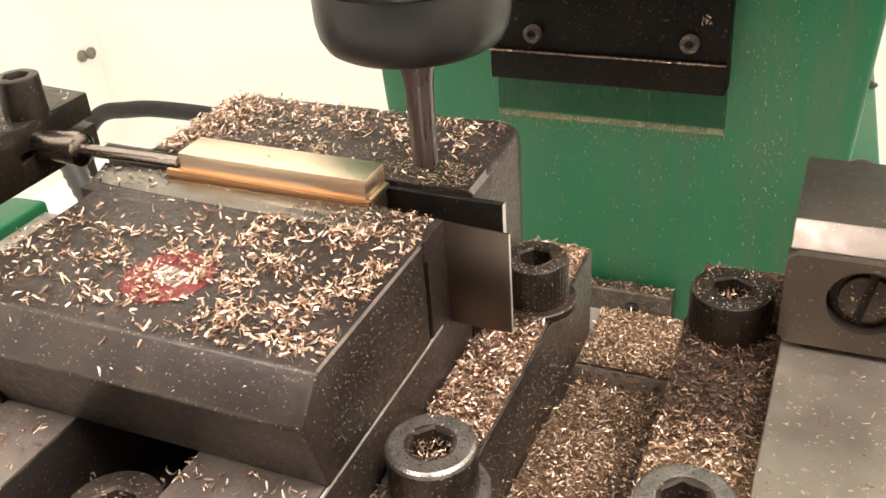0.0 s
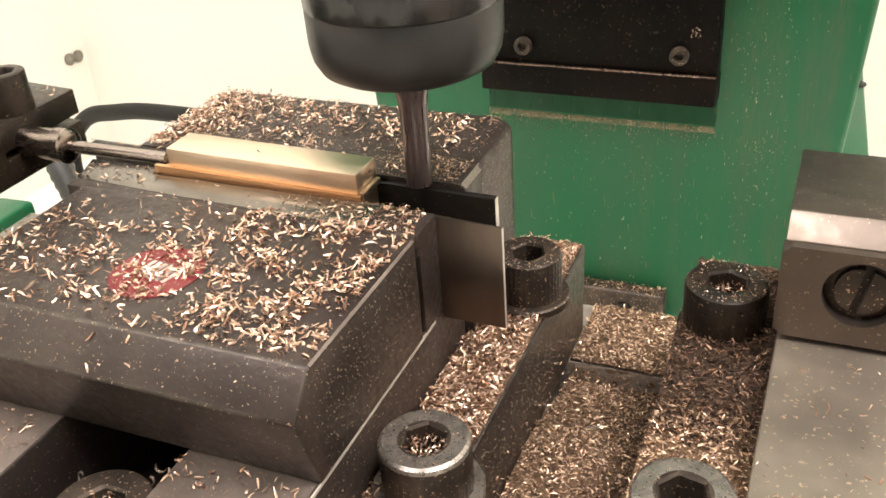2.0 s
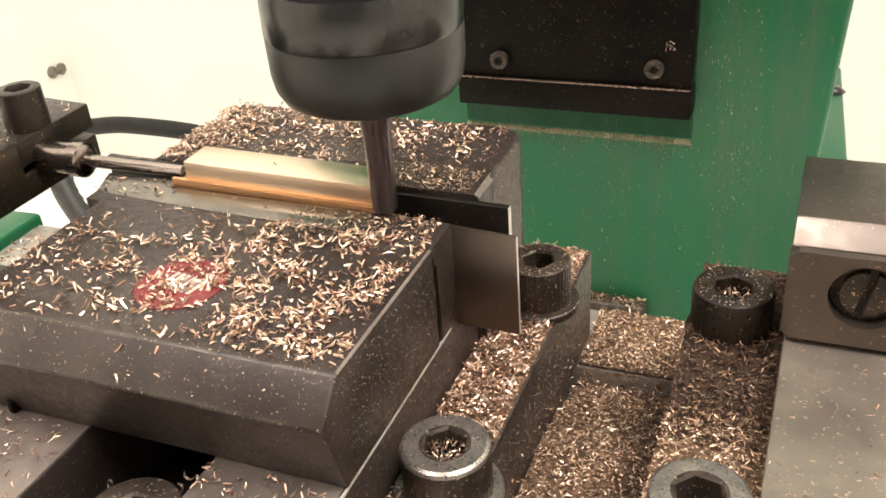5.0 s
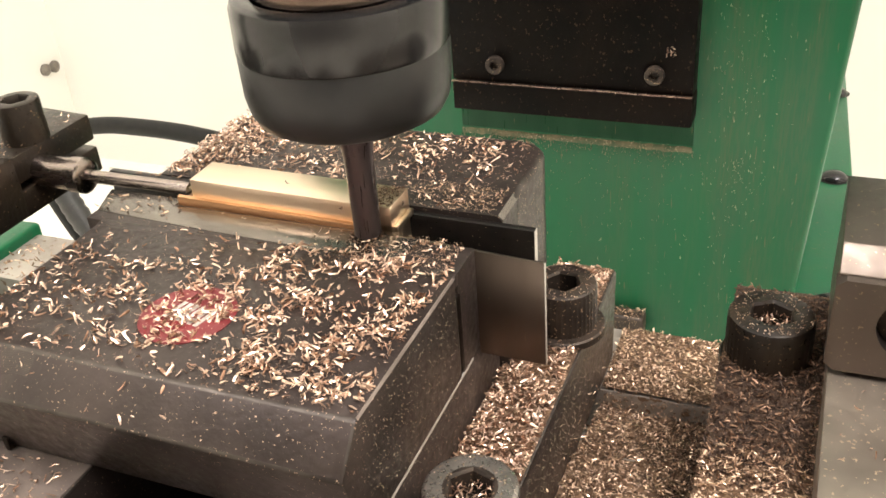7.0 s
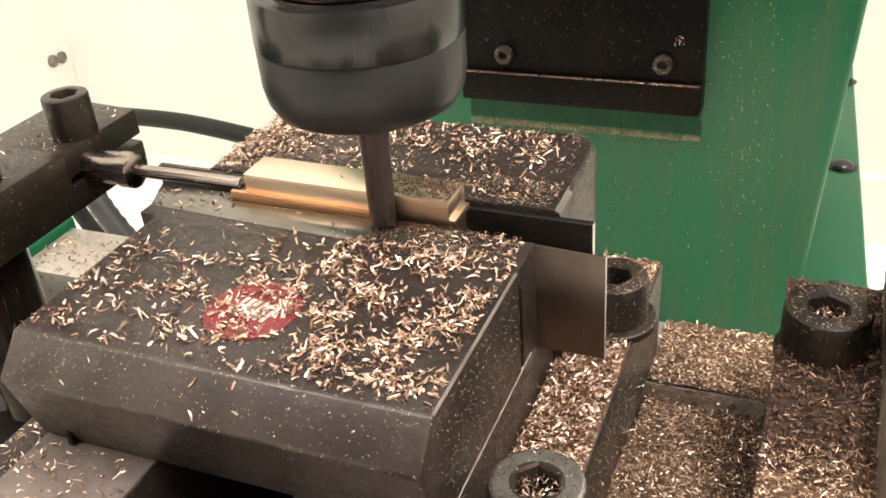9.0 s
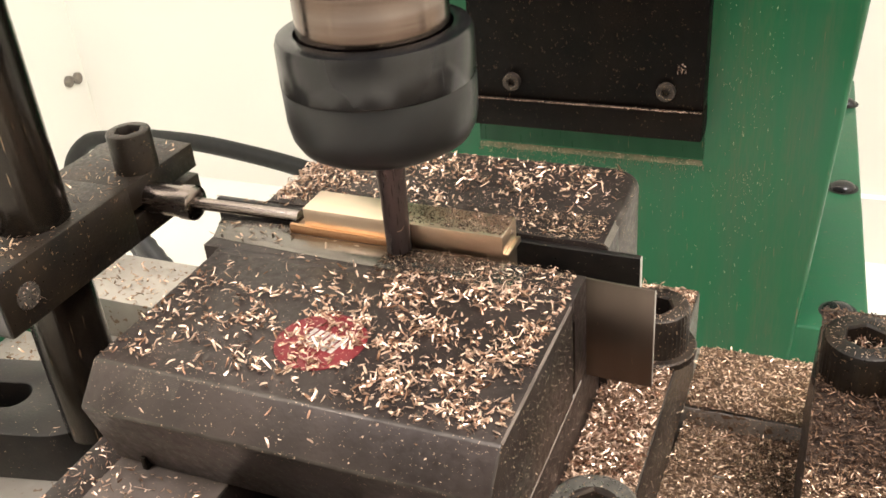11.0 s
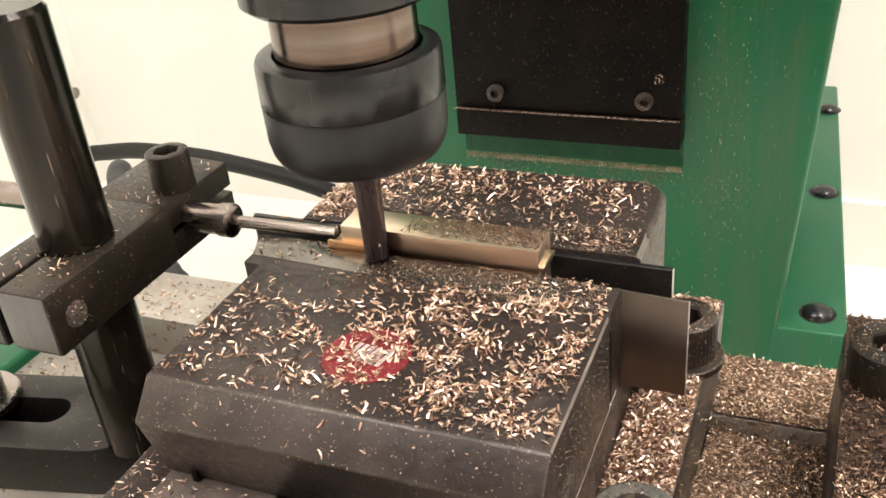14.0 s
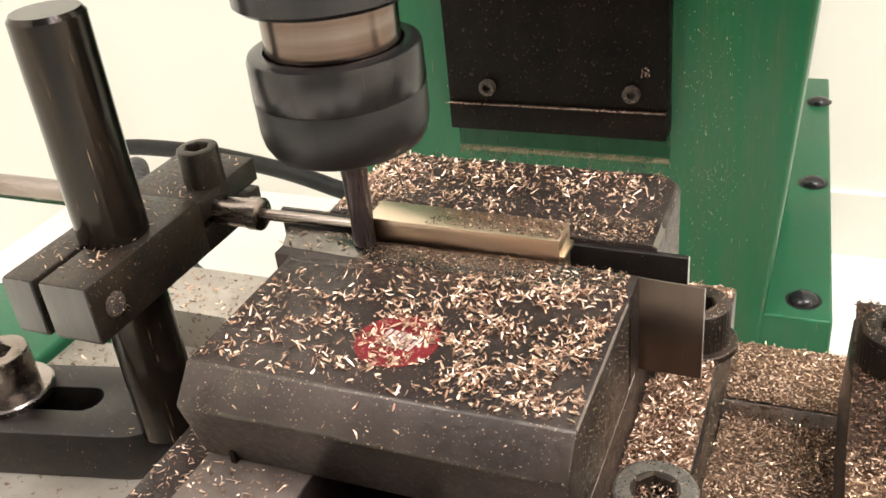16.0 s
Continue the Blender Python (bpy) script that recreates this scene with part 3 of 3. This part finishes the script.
    while made < count:
        x, y = rng.uniform(x0, x1), rng.uniform(y0, y1)
        if dens is not None and rng.random() > dens(x, y):
            continue
        made += 1
        length = size * rng.choice([0.4, 0.7, 0.95, 1.3], p=[0.18, 0.34, 0.36, 0.12]) * rng.uniform(0.75, 1.15)
        width = size * rng.uniform(0.16, 0.34)
        thick = width * rng.uniform(0.2, 0.55)
        bend = rng.uniform(-1.7, 1.7)
        m = Matrix.Rotation(rng.uniform(0, 6.283), 3, "Z") @ Matrix.Rotation(rng.normal(0, tilt), 3, "Y") @ Matrix.Rotation(rng.normal(0, 0.75), 3, "X")
        pts = []
        for k in range(4):
            u = k / 3 - 0.5
            a = bend * u
            px = length * (math.sin(a) / bend if abs(bend) > 0.05 else u)
            pz = length * ((1 - math.cos(a)) / bend if abs(bend) > 0.05 else 0)
            w = width * (1.0 - 0.45 * abs(2 * u) - 0.35 * u) * 0.5
            pts += [m @ Vector((px, -w, pz)), m @ Vector((px, w, pz + 0.15 * width)), m @ Vector((px, 0.2 * w, pz + thick * (1 - abs(u))))]
        low = min(p.z for p in pts)
        base = len(verts)
        z = height(x, y) + 0.02 + lift * rng.random()
        verts += [((p.x + x) * MM, (p.y + y) * MM, (p.z - low + z) * MM) for p in pts]
        faces += [(base + 3 * k + a, base + 3 * k + b, base + 3 * k + 3 + b, base + 3 * k + 3 + a) for k in range(3) for a, b in ((0, 1), (1, 2), (2, 0))]
        faces += [(base, base + 2, base + 1), (base + 9, base + 10, base + 11)]
    me = bpy.data.meshes.new(name)
    me.from_pydata(verts, [], faces)
    me.materials.append(material or M_CHIP)
    return me


def chips(name, count, x0, x1, y0, y1, height, label, size=1.0, dens=None, seed=1, lift=0.0, tilt=0.35, material=None):
    """Slivers that ride on the table as one stuff."""
    me = slivers(name, count, x0, x1, y0, y1, height, size, dens, seed, lift, tilt, material)
    return aboard(tagged(new(name, me), label, "swarf", kind="stuff"))


def heap(name, x0, x1, y0, y1, height, label, step=0.5, rough=0.35, material=None):
    """A bed of packed swarf with an uneven top, down to its support."""
    bm = bmesh.new()
    nx, ny = max(2, int((x1 - x0) / step)), max(2, int((y1 - y0) / step))
    grid = []
    for j in range(ny + 1):
        row = []
        for i in range(nx + 1):
            x, y = x0 + (x1 - x0) * i / nx, y0 + (y1 - y0) * j / ny
            n = noise.noise((x * 0.5, y * 0.5, 3)) * 0.6 + noise.noise((x * 1.7, y * 1.7, 9)) * 0.4
            row.append(bm.verts.new((x, y, height(x, y) + rough * n)))
        grid.append(row)
    for j in range(ny):
        for i in range(nx):
            bm.faces.new((grid[j][i], grid[j][i + 1], grid[j + 1][i + 1], grid[j + 1][i]))
    ob = part(name, bm, material or M_BED, None, "", 60)
    return aboard(tagged(ob, label, "swarf", kind="stuff"))


def jaw_density(x, y):
    d = 0.36 + 0.64 * min(1, max(0, (x + 34) / 22))
    if y > -10 and x < -20:
        d *= 0.22
    if y < -24.5:
        d *= 0.45
    n = noise.noise((x * 0.3, y * 0.3, 1.5)) + 0.6 * noise.noise((x * 0.9, y * 0.9, 4.5))
    return max(0.02, d * (0.55 + 0.95 * n))


in_pinch = lambda x, y: 1.0 if abs(y + 19.0) < 1.6 else 0.2
flat = lambda x, y: 0.0
chips("chips_on_sliding_jaw", 2050, -44.5, -0.5, -26.6, -3.0, flat, "loose brass chips on the sliding jaw", 1.08, jaw_density, 3, 0.15)
chips("crumbs_on_sliding_jaw", 900, -44.5, -0.5, -27, -4.4, flat, "fine brass crumbs on the sliding jaw", 0.30, jaw_density, 4)
chips("chips_on_jaw_plate", 170, -45, -1, -3.6, 1.5, lambda x, y: -0.13, "brass chips on the bright jaw plate", 0.8, lambda x, y: 0.03 + 0.9 * min(1, max(0, (x + 20) / 12)) ** 1.6, 5, 0.2)
chips("crumbs_on_jaw_plate", 800, -45, -1, -5.5, 2.4, lambda x, y: -0.13, "fine brass crumbs on the bright jaw plate", 0.28, lambda x, y: 0.02 + 0.9 * min(1, max(0, (x + 20) / 15)), 6, 0.1, material=M_DULL)
chips("chips_on_plate_end", 30, -48.2, -37, -1.6, 3.2, lambda x, y: -0.1, "dull chips on the bare end of the jaw plate", 0.95, None, 69, 0.1, material=M_DULL)
chips("chips_on_parallel", 16, -52.8, -39, 7.65, 8.5, lambda x, y: 0.0 - 0.8 * (x + 53.2) / 58, "dull chips on the black parallel", 0.8, None, 70, 0.1, material=M_DULL)
chips("chips_on_fixed_jaw", 1250, -45, -1, 9, 28, flat, "loose brass chips on the fixed jaw", 1.0, lambda x, y: max(0.05, 0.5 + 0.3 * (y - 18) / 10 - 0.35 * (x + 23) / 23 + 0.9 * noise.noise((x * 0.25, y * 0.25, 7))), 7, 0.25)
chips("crumbs_on_fixed_jaw", 1500, -45, -0.6, 8.7, 28, flat, "fine brass crumbs on the fixed jaw", 0.3, None, 8)
chips("crumbs_at_jaw_corner", 700, -15, -0.3, 8.7, 15, flat, "fine dark crumbs by the corner of the fixed jaw", 0.36, lambda x, y: min(1, max(0.1, (x + 15) / 9)), 66, 0.1, material=M_DULL)
chips("chips_at_jaw_end", 620, -45.0, -34, 9, 28.0, flat, "brass chips heaped at the end of the fixed jaw", 0.85, lambda x, y: max(0.06, -(x + 34) / 11), 9, 0.6)
chips("chips_on_jaw_end_edge", 190, -45.1, -42.5, 9, 28.2, flat, "brass chips piled along the fixed jaw's end", 0.85, None, 10, 0.8)
chips("crumbs_on_label", 60, -27.5, -18.3, -22.6, -13.4, lambda x, y: 0.1, "brass chips lying over the red label", 0.95, None, 12, 0.1)
slope = lambda x, y: (y + 27.3) * 1.086
chips("chips_on_chamfer", 16, -40, -1, -30.4, -27.6, slope, "a few brass chips stuck to the jaw's chamfer", 0.9, None, 23)
chips("crumbs_on_chamfer", 70, -44, -0.5, -30.6, -27.4, slope, "brass crumbs stuck to the jaw's chamfer", 0.19, None, 24)

flange_top = lambda x, y: -20.9
heap("swarf_bed", 0.1, 8.2, -43, 33.5, flange_top, "packed brass swarf on the vise's flange")
chips("chips_on_flange", 3700, 0.2, 8.0, -42, 33, flange_top, "brass chips heaped on the vise's flange", 1.05, None, 11, 0.5)
gully = lambda x, y: -35.0 - 4.8 * min(1, max(0, (y - 8) / 18)) - 0.6 * math.sin((x - 8) / 17 * 3.1)
heap("swarf_bed", 8.3, 25.0, -46, 26.6, gully, "packed brass swarf in the gap between the vises", 0.7, 0.6)
chips("chips_in_gap", 4600, 8.4, 24.8, -45, 26.5, gully, "brass chips in the gap between the vises", 0.85, None, 13, 0.6, material=M_DULL)
# the second flange's shadow in the gap, made of darker chips towards it
chips("shade_chips_in_gap", 1500, 17.5, 24.8, -40, 26, gully, "chips darkened for the shade along the second vise's foot", 0.85, lambda x, y: min(1, max(0.08, (x - 17.5) / 6)), 16, 1.0, material=M_DARK_CHIP)
chips("chips_on_slot_edge", 420, 8.5, 25.0, 26.1, 26.95, lambda x, y: -36.6 - (26.95 - y) * 6, "dull chips clinging to the slot's edge", 0.6, None, 15, 0.2, 0.9, M_DULL)
land_top = lambda x, y: -36.7
heap("swarf_bed", 8.3, 40, 26.8, 41.8, land_top, "packed brass swarf on the table's land", 0.7, 0.3)
chips("chips_on_land", 1500, 8.3, 36, 27, 41.6, land_top, "dull brass chips on the table's land", 0.9, None, 17, 0.4, material=M_DULL)
flange2_top = lambda x, y: -20.9 + 2.2 * min(1, max(0, (y - 4) / 7))
heap("swarf_bed", 25.2, 36.9, -43, 0, flange2_top, "packed brass swarf on the second vise's flange")
# brown swarf round the back screw, with the shade there in its colour
heap("swarf_bed", 25.2, 36.9, 0.02, 30.5, flange2_top, "brown swarf round the back screw, darkened for shade", 0.5, 0.35, M_DARKBED)
chips("chips_on_second_flange", 1750, 25.3, 36.8, -42, 2, flange2_top, "brass chips heaped on the second vise's flange", 0.95, None, 19, 0.5, material=M_DULL)
spill = lambda x, y: -30.5 - (x - 8.3) * 3.0 + 1.2 * noise.noise((x, y * 0.3, 4))
chips("chips_on_spill", 150, 8.45, 9.7, -42, 26, spill, "brown chips spilt down the flange's side", 0.6, None, 14, 0.2, 0.9, M_DULL)
chips("chips_round_back_screw", 2400, 25.3, 36.8, -4, 30, flange2_top, "brown chips packed round the back screw, darkened for shade", 0.85, None, 20, 0.5, material=M_DARK_CHIP)


chips("chips_on_second_bed", 260, 37, 82, -45, 9.5, lambda x, y: -15.2, "scattered brass chips on the second vise's bed", 0.8, None, 29)
chips("chips_on_clamp_block", 190, -74, -62.5, -20, 14, lambda x, y: 4.0, "brass chips on the clamp block", 0.8, lambda x, y: 0.15 + 0.8 * math.exp(-((x + 64.4) ** 2 + (y - 5) ** 2) / 12) + 0.8 * math.exp(-((x + 67) ** 2 + (y + 13) ** 2) / 14), 31, 0.3, material=M_DULL)
chips("chips_at_pinch_screw", 40, -61.72, -61.3, -20.8, -17.2, lambda x, y: -2.2, "brass chips lodged round the pinch screw", 0.6, in_pinch, 38, 3.2, 0.9)
chips("chips_on_table_end", 150, -109, -72, 27, 41, lambda x, y: -37.2, "dull chips on the table's end", 1.3, None, 33, material=M_DULL)
chips("chips_on_table_end", 90, -109, -84, 0, 13, lambda x, y: -37.2, "dull chips on the table's end", 1.2, None, 34, material=M_DULL)
chips("chips_on_left_flange", 420, -57.4, -45, -43, -10, lambda x, y: -21.0, "brass chips on the vise's other flange", 0.9, None, 35, 0.3)
chips("chips_on_bed_rails", 130, -44.5, -31, -50, -31.5, lambda x, y: -13.0, "brass chips on the vise's bed rails", 0.8, None, 36)
chips("chips_on_foot_plate", 26, -96, -72, -15, -2, lambda x, y: -28.5, "brass chips on the foot plate", 0.8, lambda x, y: 1.0 if (x + 85) ** 2 > 90 else 0.0, 37)


def in_ring(cx, cy, r):
    return lambda x, y: 1.0 if (x - cx) ** 2 + (y - cy) ** 2 < r * r else 0.0


for k, (cx, cy, r, z, n) in enumerate(((6.0, -18.2, 2.2, -16.2, 110), (30.2, 17.0, 2.3, -15.2, 90), (-19.4, -36.4, 2.4, -15.6, 90))):
    chips("chips_in_socket", n, cx - r, cx + r, cy - r, cy + r, lambda x, y, z=z: z, "brass chips packed in a screw's socket", 0.8, in_ring(cx, cy, r), 41 + k, 0.8, 0.7)
for k, (cx, cy, r, z, n) in enumerate(((4.9, 18.6, 4.2, -14.1, 130), (30.2, 17.0, 4.7, -13.1, 200), (6.0, -18.2, 4.6, -14.3, 25))):
    rim = lambda x, y, cx=cx, cy=cy, r=r: 1.0 if (0.56 * r) ** 2 < (x - cx) ** 2 + (y - cy) ** 2 < r * r else 0.0
    chips("crumbs_on_screw_head", n, cx - r, cx + r, cy - r, cy + r, lambda x, y, z=z: z, "brass crumbs on a screw head", 0.35, rim, 51 + k)



def curls(name, spots, label):
    """Thin dark coils of swarf that stand about."""
    rng = np.random.default_rng(71)
    bm = bmesh.new()
    for x, y, z in spots:
        r, rise, lean = rng.uniform(0.35, 0.8), rng.uniform(1.5, 3.0), rng.uniform(0, 6.28)
        rings = []
        for k in range(13):
            a = 0.36 * k + lean
            c = Vector((x + r * math.cos(a) + 0.02 * k * rise, y + 0.5 * r * math.sin(a), z + 0.06 + r * (1 + 0.9 * math.sin(a)) * 0.9))
            out = Vector((math.cos(a), 0, math.sin(a)))
            rings.append([bm.verts.new(c + out * 0.10), bm.verts.new(c + Vector((0, 0.16, 0))), bm.verts.new(c - out * 0.10), bm.verts.new(c - Vector((0, 0.16, 0)))])
        for a, b in zip(rings, rings[1:]):
            for j in range(4):
                bm.faces.new((a[j], a[(j + 1) % 4], b[(j + 1) % 4], b[j]))
    return aboard(tagged(part(name, bm, M_BOLT, None, "", 60), label, "swarf", kind="stuff"))


curls("swarf_curls", [(-15.6, -34.2, -17.0), (-15.2, -36.5, -15.5), (-17.0, -32.4, -14.6), (-15.9, -31.6, -13.0), (-24.5, -33.6, -15.0)], "thin grey coils of swarf in the vise's slot")
chips("chips_under_jaw", 60, -15, -1, -32.5, -29.2, lambda x, y: -12.9, "brass chips along the foot of the jaw", 0.9, None, 67, 0.2)
chips("chips_under_jaw", 70, -44.5, -31, -34.5, -29.2, lambda x, y: -12.9, "brass chips along the foot of the jaw", 0.9, None, 68, 0.2)
chips("chip_on_block", 1, -24.1, -23.7, 4.2, 4.5, lambda x, y: 3.2, "one dark chip on top of the brass block", 0.8, None, 61, material=M_BROWN)
chips("chips_on_slide_plate", 22, 7.9, 9.9, 124.2, 125.3, lambda x, y: -20.3, "small wad of swarf stuck to the slide", 0.8, None, 64, 2.4, 0.9)
HEAD.append(ON_TABLE.pop())
chips("chips_on_slide_lip", 900, -42.5, 13.8, 123.9, 124.7, lambda x, y: -29.1, "swarf caught on the lip of the slide", 0.42, None, 62)
ON_TABLE.pop()
HEAD.append(bpy.data.objects["chips_on_slide_lip"])

chips("chips_on_stop_bar", 480, -45, 5, 126.3, 130.8, lambda x, y: -90.5, "swarf lying on the steel bar", 0.9, None, 63, 0.3, material=M_DULL)
ON_TABLE.pop()

# ---- chips that the cutter throws off while it works ----
fresh = aboard(thing("fresh_swarf", (0, 0, 0), "fresh brass chips thrown off by the cutter onto the vise", "swarf"))


def cut_time(x):
    """When the cutter, on its way along the block, reaches x."""
    for (ta, xa, _), (tb, xb, _) in zip(TABLE_ROWS[12:], TABLE_ROWS[13:]):
        if xa <= -5.9 - x <= xb:
            return ta + (tb - ta) * (-5.9 - x - xa) / (xb - xa)
    return 5.7 if x > -12 else 15.7


rng = np.random.default_rng(202)
SLIVERS = [slivers("chip", 1, -0.001, 0.001, -0.001, 0.001, lambda x, y: -0.02, 1.25, None, 300 + k) for k in range(24)]
FLIGHTS = []
for k in range(300):
    t = 3.9 + 11.9 * (k + rng.random()) / 300
    from_x = -10.8 - 25.0 * max(0.0, (t - 5.8) / 10.0)
    while True:
        if rng.random() < 0.24:
            x, y = rng.normal(from_x + 4, 9), rng.uniform(13, 28)
        else:
            x, y = rng.normal(from_x + 7, 9), -4.5 - abs(rng.normal(0, 9.5))
        if -42 < x < -1 and -26 < y and not (y < 0 and noise.noise((x * 0.3, y * 0.3, 1.5)) < -0.25):
            break
    chip = new("chip", SLIVERS[k % 24])
    chip.parent = fresh
    turn = rng.uniform(0, 360)
    start = (min(-11.2, max(-35.4, from_x)), rng.uniform(3.6, 6.6), 1.2)
    FLIGHTS.append((chip, t, start, (x, y, 0.05 + 0.35 * rng.random()), turn))

# fine swarf that the cutter leaves in its track, on the block and on the jaw plate
TRACK = []
for k in range(13):
    x0, x1 = -36.0 + 25.8 * k / 13, -36.0 + 25.8 * (k + 1) / 13
    top = lambda x, y: 3.2 - 0.42 * (x + 36.3) / 26.25
    bare = max(0.0, (k - 3) / 9)
    if k > 3:
        # dense dark swarf also stands in for the dark reflection in the block's top
        me = slivers("fine_swarf", int(60 + 190 * bare), x0, x1, 2.9, 7.4, top, 0.40, None, 400 + k, 0.05, material=M_DARK_CHIP)
        TRACK.append((me, (x0 + x1) / 2, -1.2))
        me = slivers("fine_swarf", int(12 + 40 * bare), x0, x1, 2.9, 7.4, top, 0.4, None, 430 + k, 0.05)
        TRACK.append((me, (x0 + x1) / 2, -1.2))
    me = slivers("fine_swarf", 55, x0, x1, -5.4, 2.0, lambda x, y: -0.08, 0.34, None, 460 + k, 0.12, material=M_DULL)
    TRACK.append((me, (x0 + x1) / 2, -0.9))
    me = slivers("fine_swarf", 270, x0, x1, -6.2, 2.0, lambda x, y: -0.08, 0.36, None, 490 + k, 0.05, material=M_DARK_CHIP)
    TRACK.append((me, (x0 + x1) / 2, -0.9))
DUSTINGS = []
for me, x, drop in TRACK:
    ob = new("fine_swarf", me)
    ob.parent = fresh
    DUSTINGS.append((ob, cut_time(x), drop))

# ---- dust that clings to upright faces ----
def clinging(name, count, x, y0, y1, z0, z1, label, seed):
    """Tiny flakes stuck to a face that looks along x."""
    rng = np.random.default_rng(seed)
    verts, faces = [], []
    for k in range(count):
        y, z = rng.uniform(y0, y1), z0 + (z1 - z0) * rng.random() ** 0.8
        u, w = rng.uniform(0.025, 0.07), rng.uniform(0.03, 0.10)
        a = rng.uniform(0, math.pi)
        c, d = math.cos(a), math.sin(a)
        b = len(verts)
        for du, dw, dx in ((-u, 0, 0.0), (0, -w, 0.0), (u, 0, 0.0), (0, w, 0.0), (0, 0, 0.09)):
            verts.append(((x + dx) * MM, (y + du * c - dw * d) * MM, (z + du * d + dw * c) * MM))
        faces += [(b, b + 1, b + 4), (b + 1, b + 2, b + 4), (b + 2, b + 3, b + 4), (b + 3, b, b + 4)]
    me = bpy.data.meshes.new(name)
    me.from_pydata(verts, [], faces)
    me.materials.append(M_FLECK)
    return aboard(tagged(new(name, me), label, "swarf", kind="stuff"))


clinging("flakes_on_jaw_side", 330, 0.2, -27, -4.6, -12.5, -0.8, "fine brass flakes clinging to the jaw's side", 81)
clinging("flakes_on_flange_side", 1300, 8.36, -43, 34, -34, -22, "fine brass flakes clinging to the flange's side", 82)
clinging("flakes_on_fixed_jaw", 260, 0.9, 14.6, 24, -20, -1.0, "fine brass flakes clinging to the fixed jaw", 83)
clinging("flakes_on_bed_side", 260, 0.0, -60, -1, -20.5, -13.4, "fine brass flakes clinging to the bed's side", 84)

# ---- swarf stuck to the column ----
rng = np.random.default_rng(77)
bm = bmesh.new()
steps = 150
ridge = []
for k in range(steps + 1):
    x = -42.5 + 56.3 * k / steps
    n = 0.5 + 0.5 * noise.noise((x * 0.6, 2.0, 5.0)) + 0.4 * noise.noise((x * 2.3, 4.0, 5.0))
    z = -44.4 + 0.25 * noise.noise((x * 0.3, 1, 1))
    ridge.append([bm.verts.new((x, 130.98, z + 0.5 + 0.3 * n)), bm.verts.new((x, 130.75 - 0.25 * n, z + 0.1)), bm.verts.new((x, 130.98, z - 0.6 - 0.6 * n))])
for a, b in zip(ridge, ridge[1:]):
    for k in range(2):
        bm.faces.new((a[k], b[k], b[k + 1], a[k + 1]))
tagged(part("swarf_ridge", bm, M_RIDGE, None, "", 60), "line of stuck swarf scraped together on the green column", "swarf", kind="stuff")
verts, faces = [], []
for k in range(1350):
    x = rng.choice([rng.uniform(-45, 40), rng.normal(23, 3.5) + 3 * math.sin(k), rng.normal(-8, 14)])
    z = rng.choice([rng.uniform(-98, 0), rng.normal(-18, 18), -45 - abs(rng.normal(0, 12))])
    if k % 3 == 0:
        x, z = rng.uniform(-43, 14.5), -44.4 - abs(rng.normal(0, 1.6)) + rng.normal(0, 0.5)
    elif z > -45 and -44 < x < 15 or x > 37:
        continue
    u, w = rng.uniform(0.04, 0.13), rng.choice([rng.uniform(0.06, 0.24), rng.uniform(0.25, 0.7)], p=[0.8, 0.2])
    b = len(verts)
    for du, dw, dy in ((-u, 0, 0.02), (0, -w, 0.02), (u, 0, 0.02), (0, w, 0.02), (0, 0, 0.3)):
        verts.append(((x + du) * MM, (131 - dy) * MM, (z + dw) * MM))
    faces += [(b, b + 1, b + 4), (b + 1, b + 2, b + 4), (b + 2, b + 3, b + 4), (b + 3, b, b + 4)]
me = bpy.data.meshes.new("stuck_flecks")
me.from_pydata(verts, [], faces)
me.materials.append(M_FLECK)
tagged(new("stuck_flecks", me), "flecks of swarf stuck to the green column", "swarf", kind="stuff")
for y, z in ((316, -119.5), (323, -120)):
    screw = thing("panel_screw", (-370, y, z), "small dark screw in the cream side panel", "screw", "screws in the side panel")
    part("screw_head", lathe([(3.4, -370), (3.4, -368.6), (2.2, -367.8), (0.2, -367.7)], (0, y, z), "x", 24), M_WORN, screw)


# ---- what moves ----
def motions():
    for ob in ON_TABLE:
        home = ob.matrix_basis.copy()
        walk(ob, [(t, Matrix.Translation((x * MM, y * MM, 0)) @ home) for t, x, y in TABLE_ROWS])
    # slices of the ledge go into the block's own body as they are milled away
    for ob, x in LEDGE:
        t = cut_time(x)
        gone = pose((2.6 if x < -36 else -2.0 if x > -12 else 0) * MM, 1.9 * MM, 0.5 * MM)
        walk(ob, [(0.0, pose(0, 0, 0)), (t, pose(0, 0, 0)), (t + 0.1, gone), (16.0, gone)])
    for ob, t, a, b, turn in FLIGHTS:
        home, land = pose(a[0] * MM, a[1] * MM, a[2] * MM, 0, 0, turn), pose(b[0] * MM, b[1] * MM, b[2] * MM, 0, 0, turn)
        high = pose((a[0] * 0.4 + b[0] * 0.6) * MM, (a[1] * 0.4 + b[1] * 0.6) * MM, 4.5 * MM, 0, 0, turn)
        walk(ob, [(0.0, home), (t - 0.07, home), (t, high), (t + 0.1, land), (16.0, land)])
    for ob, t, drop in DUSTINGS:
        low = pose(0, 0, drop * MM)
        walk(ob, [(0.0, low), (t, low), (t + 0.2, pose(0, 0, 0)), (16.0, pose(0, 0, 0))])
    for ob in (nut, mill):
        walk(ob, [(k / 10, pose(0, 0, 0, 0, 0, -70 * k)) for k in range(161)])
    for ob in HEAD:
        home = ob.matrix_basis.copy()
        walk(ob, [(t, Matrix.Translation((0, 0, z * MM)) @ home) for t, z in HEAD_ROWS])


motions()
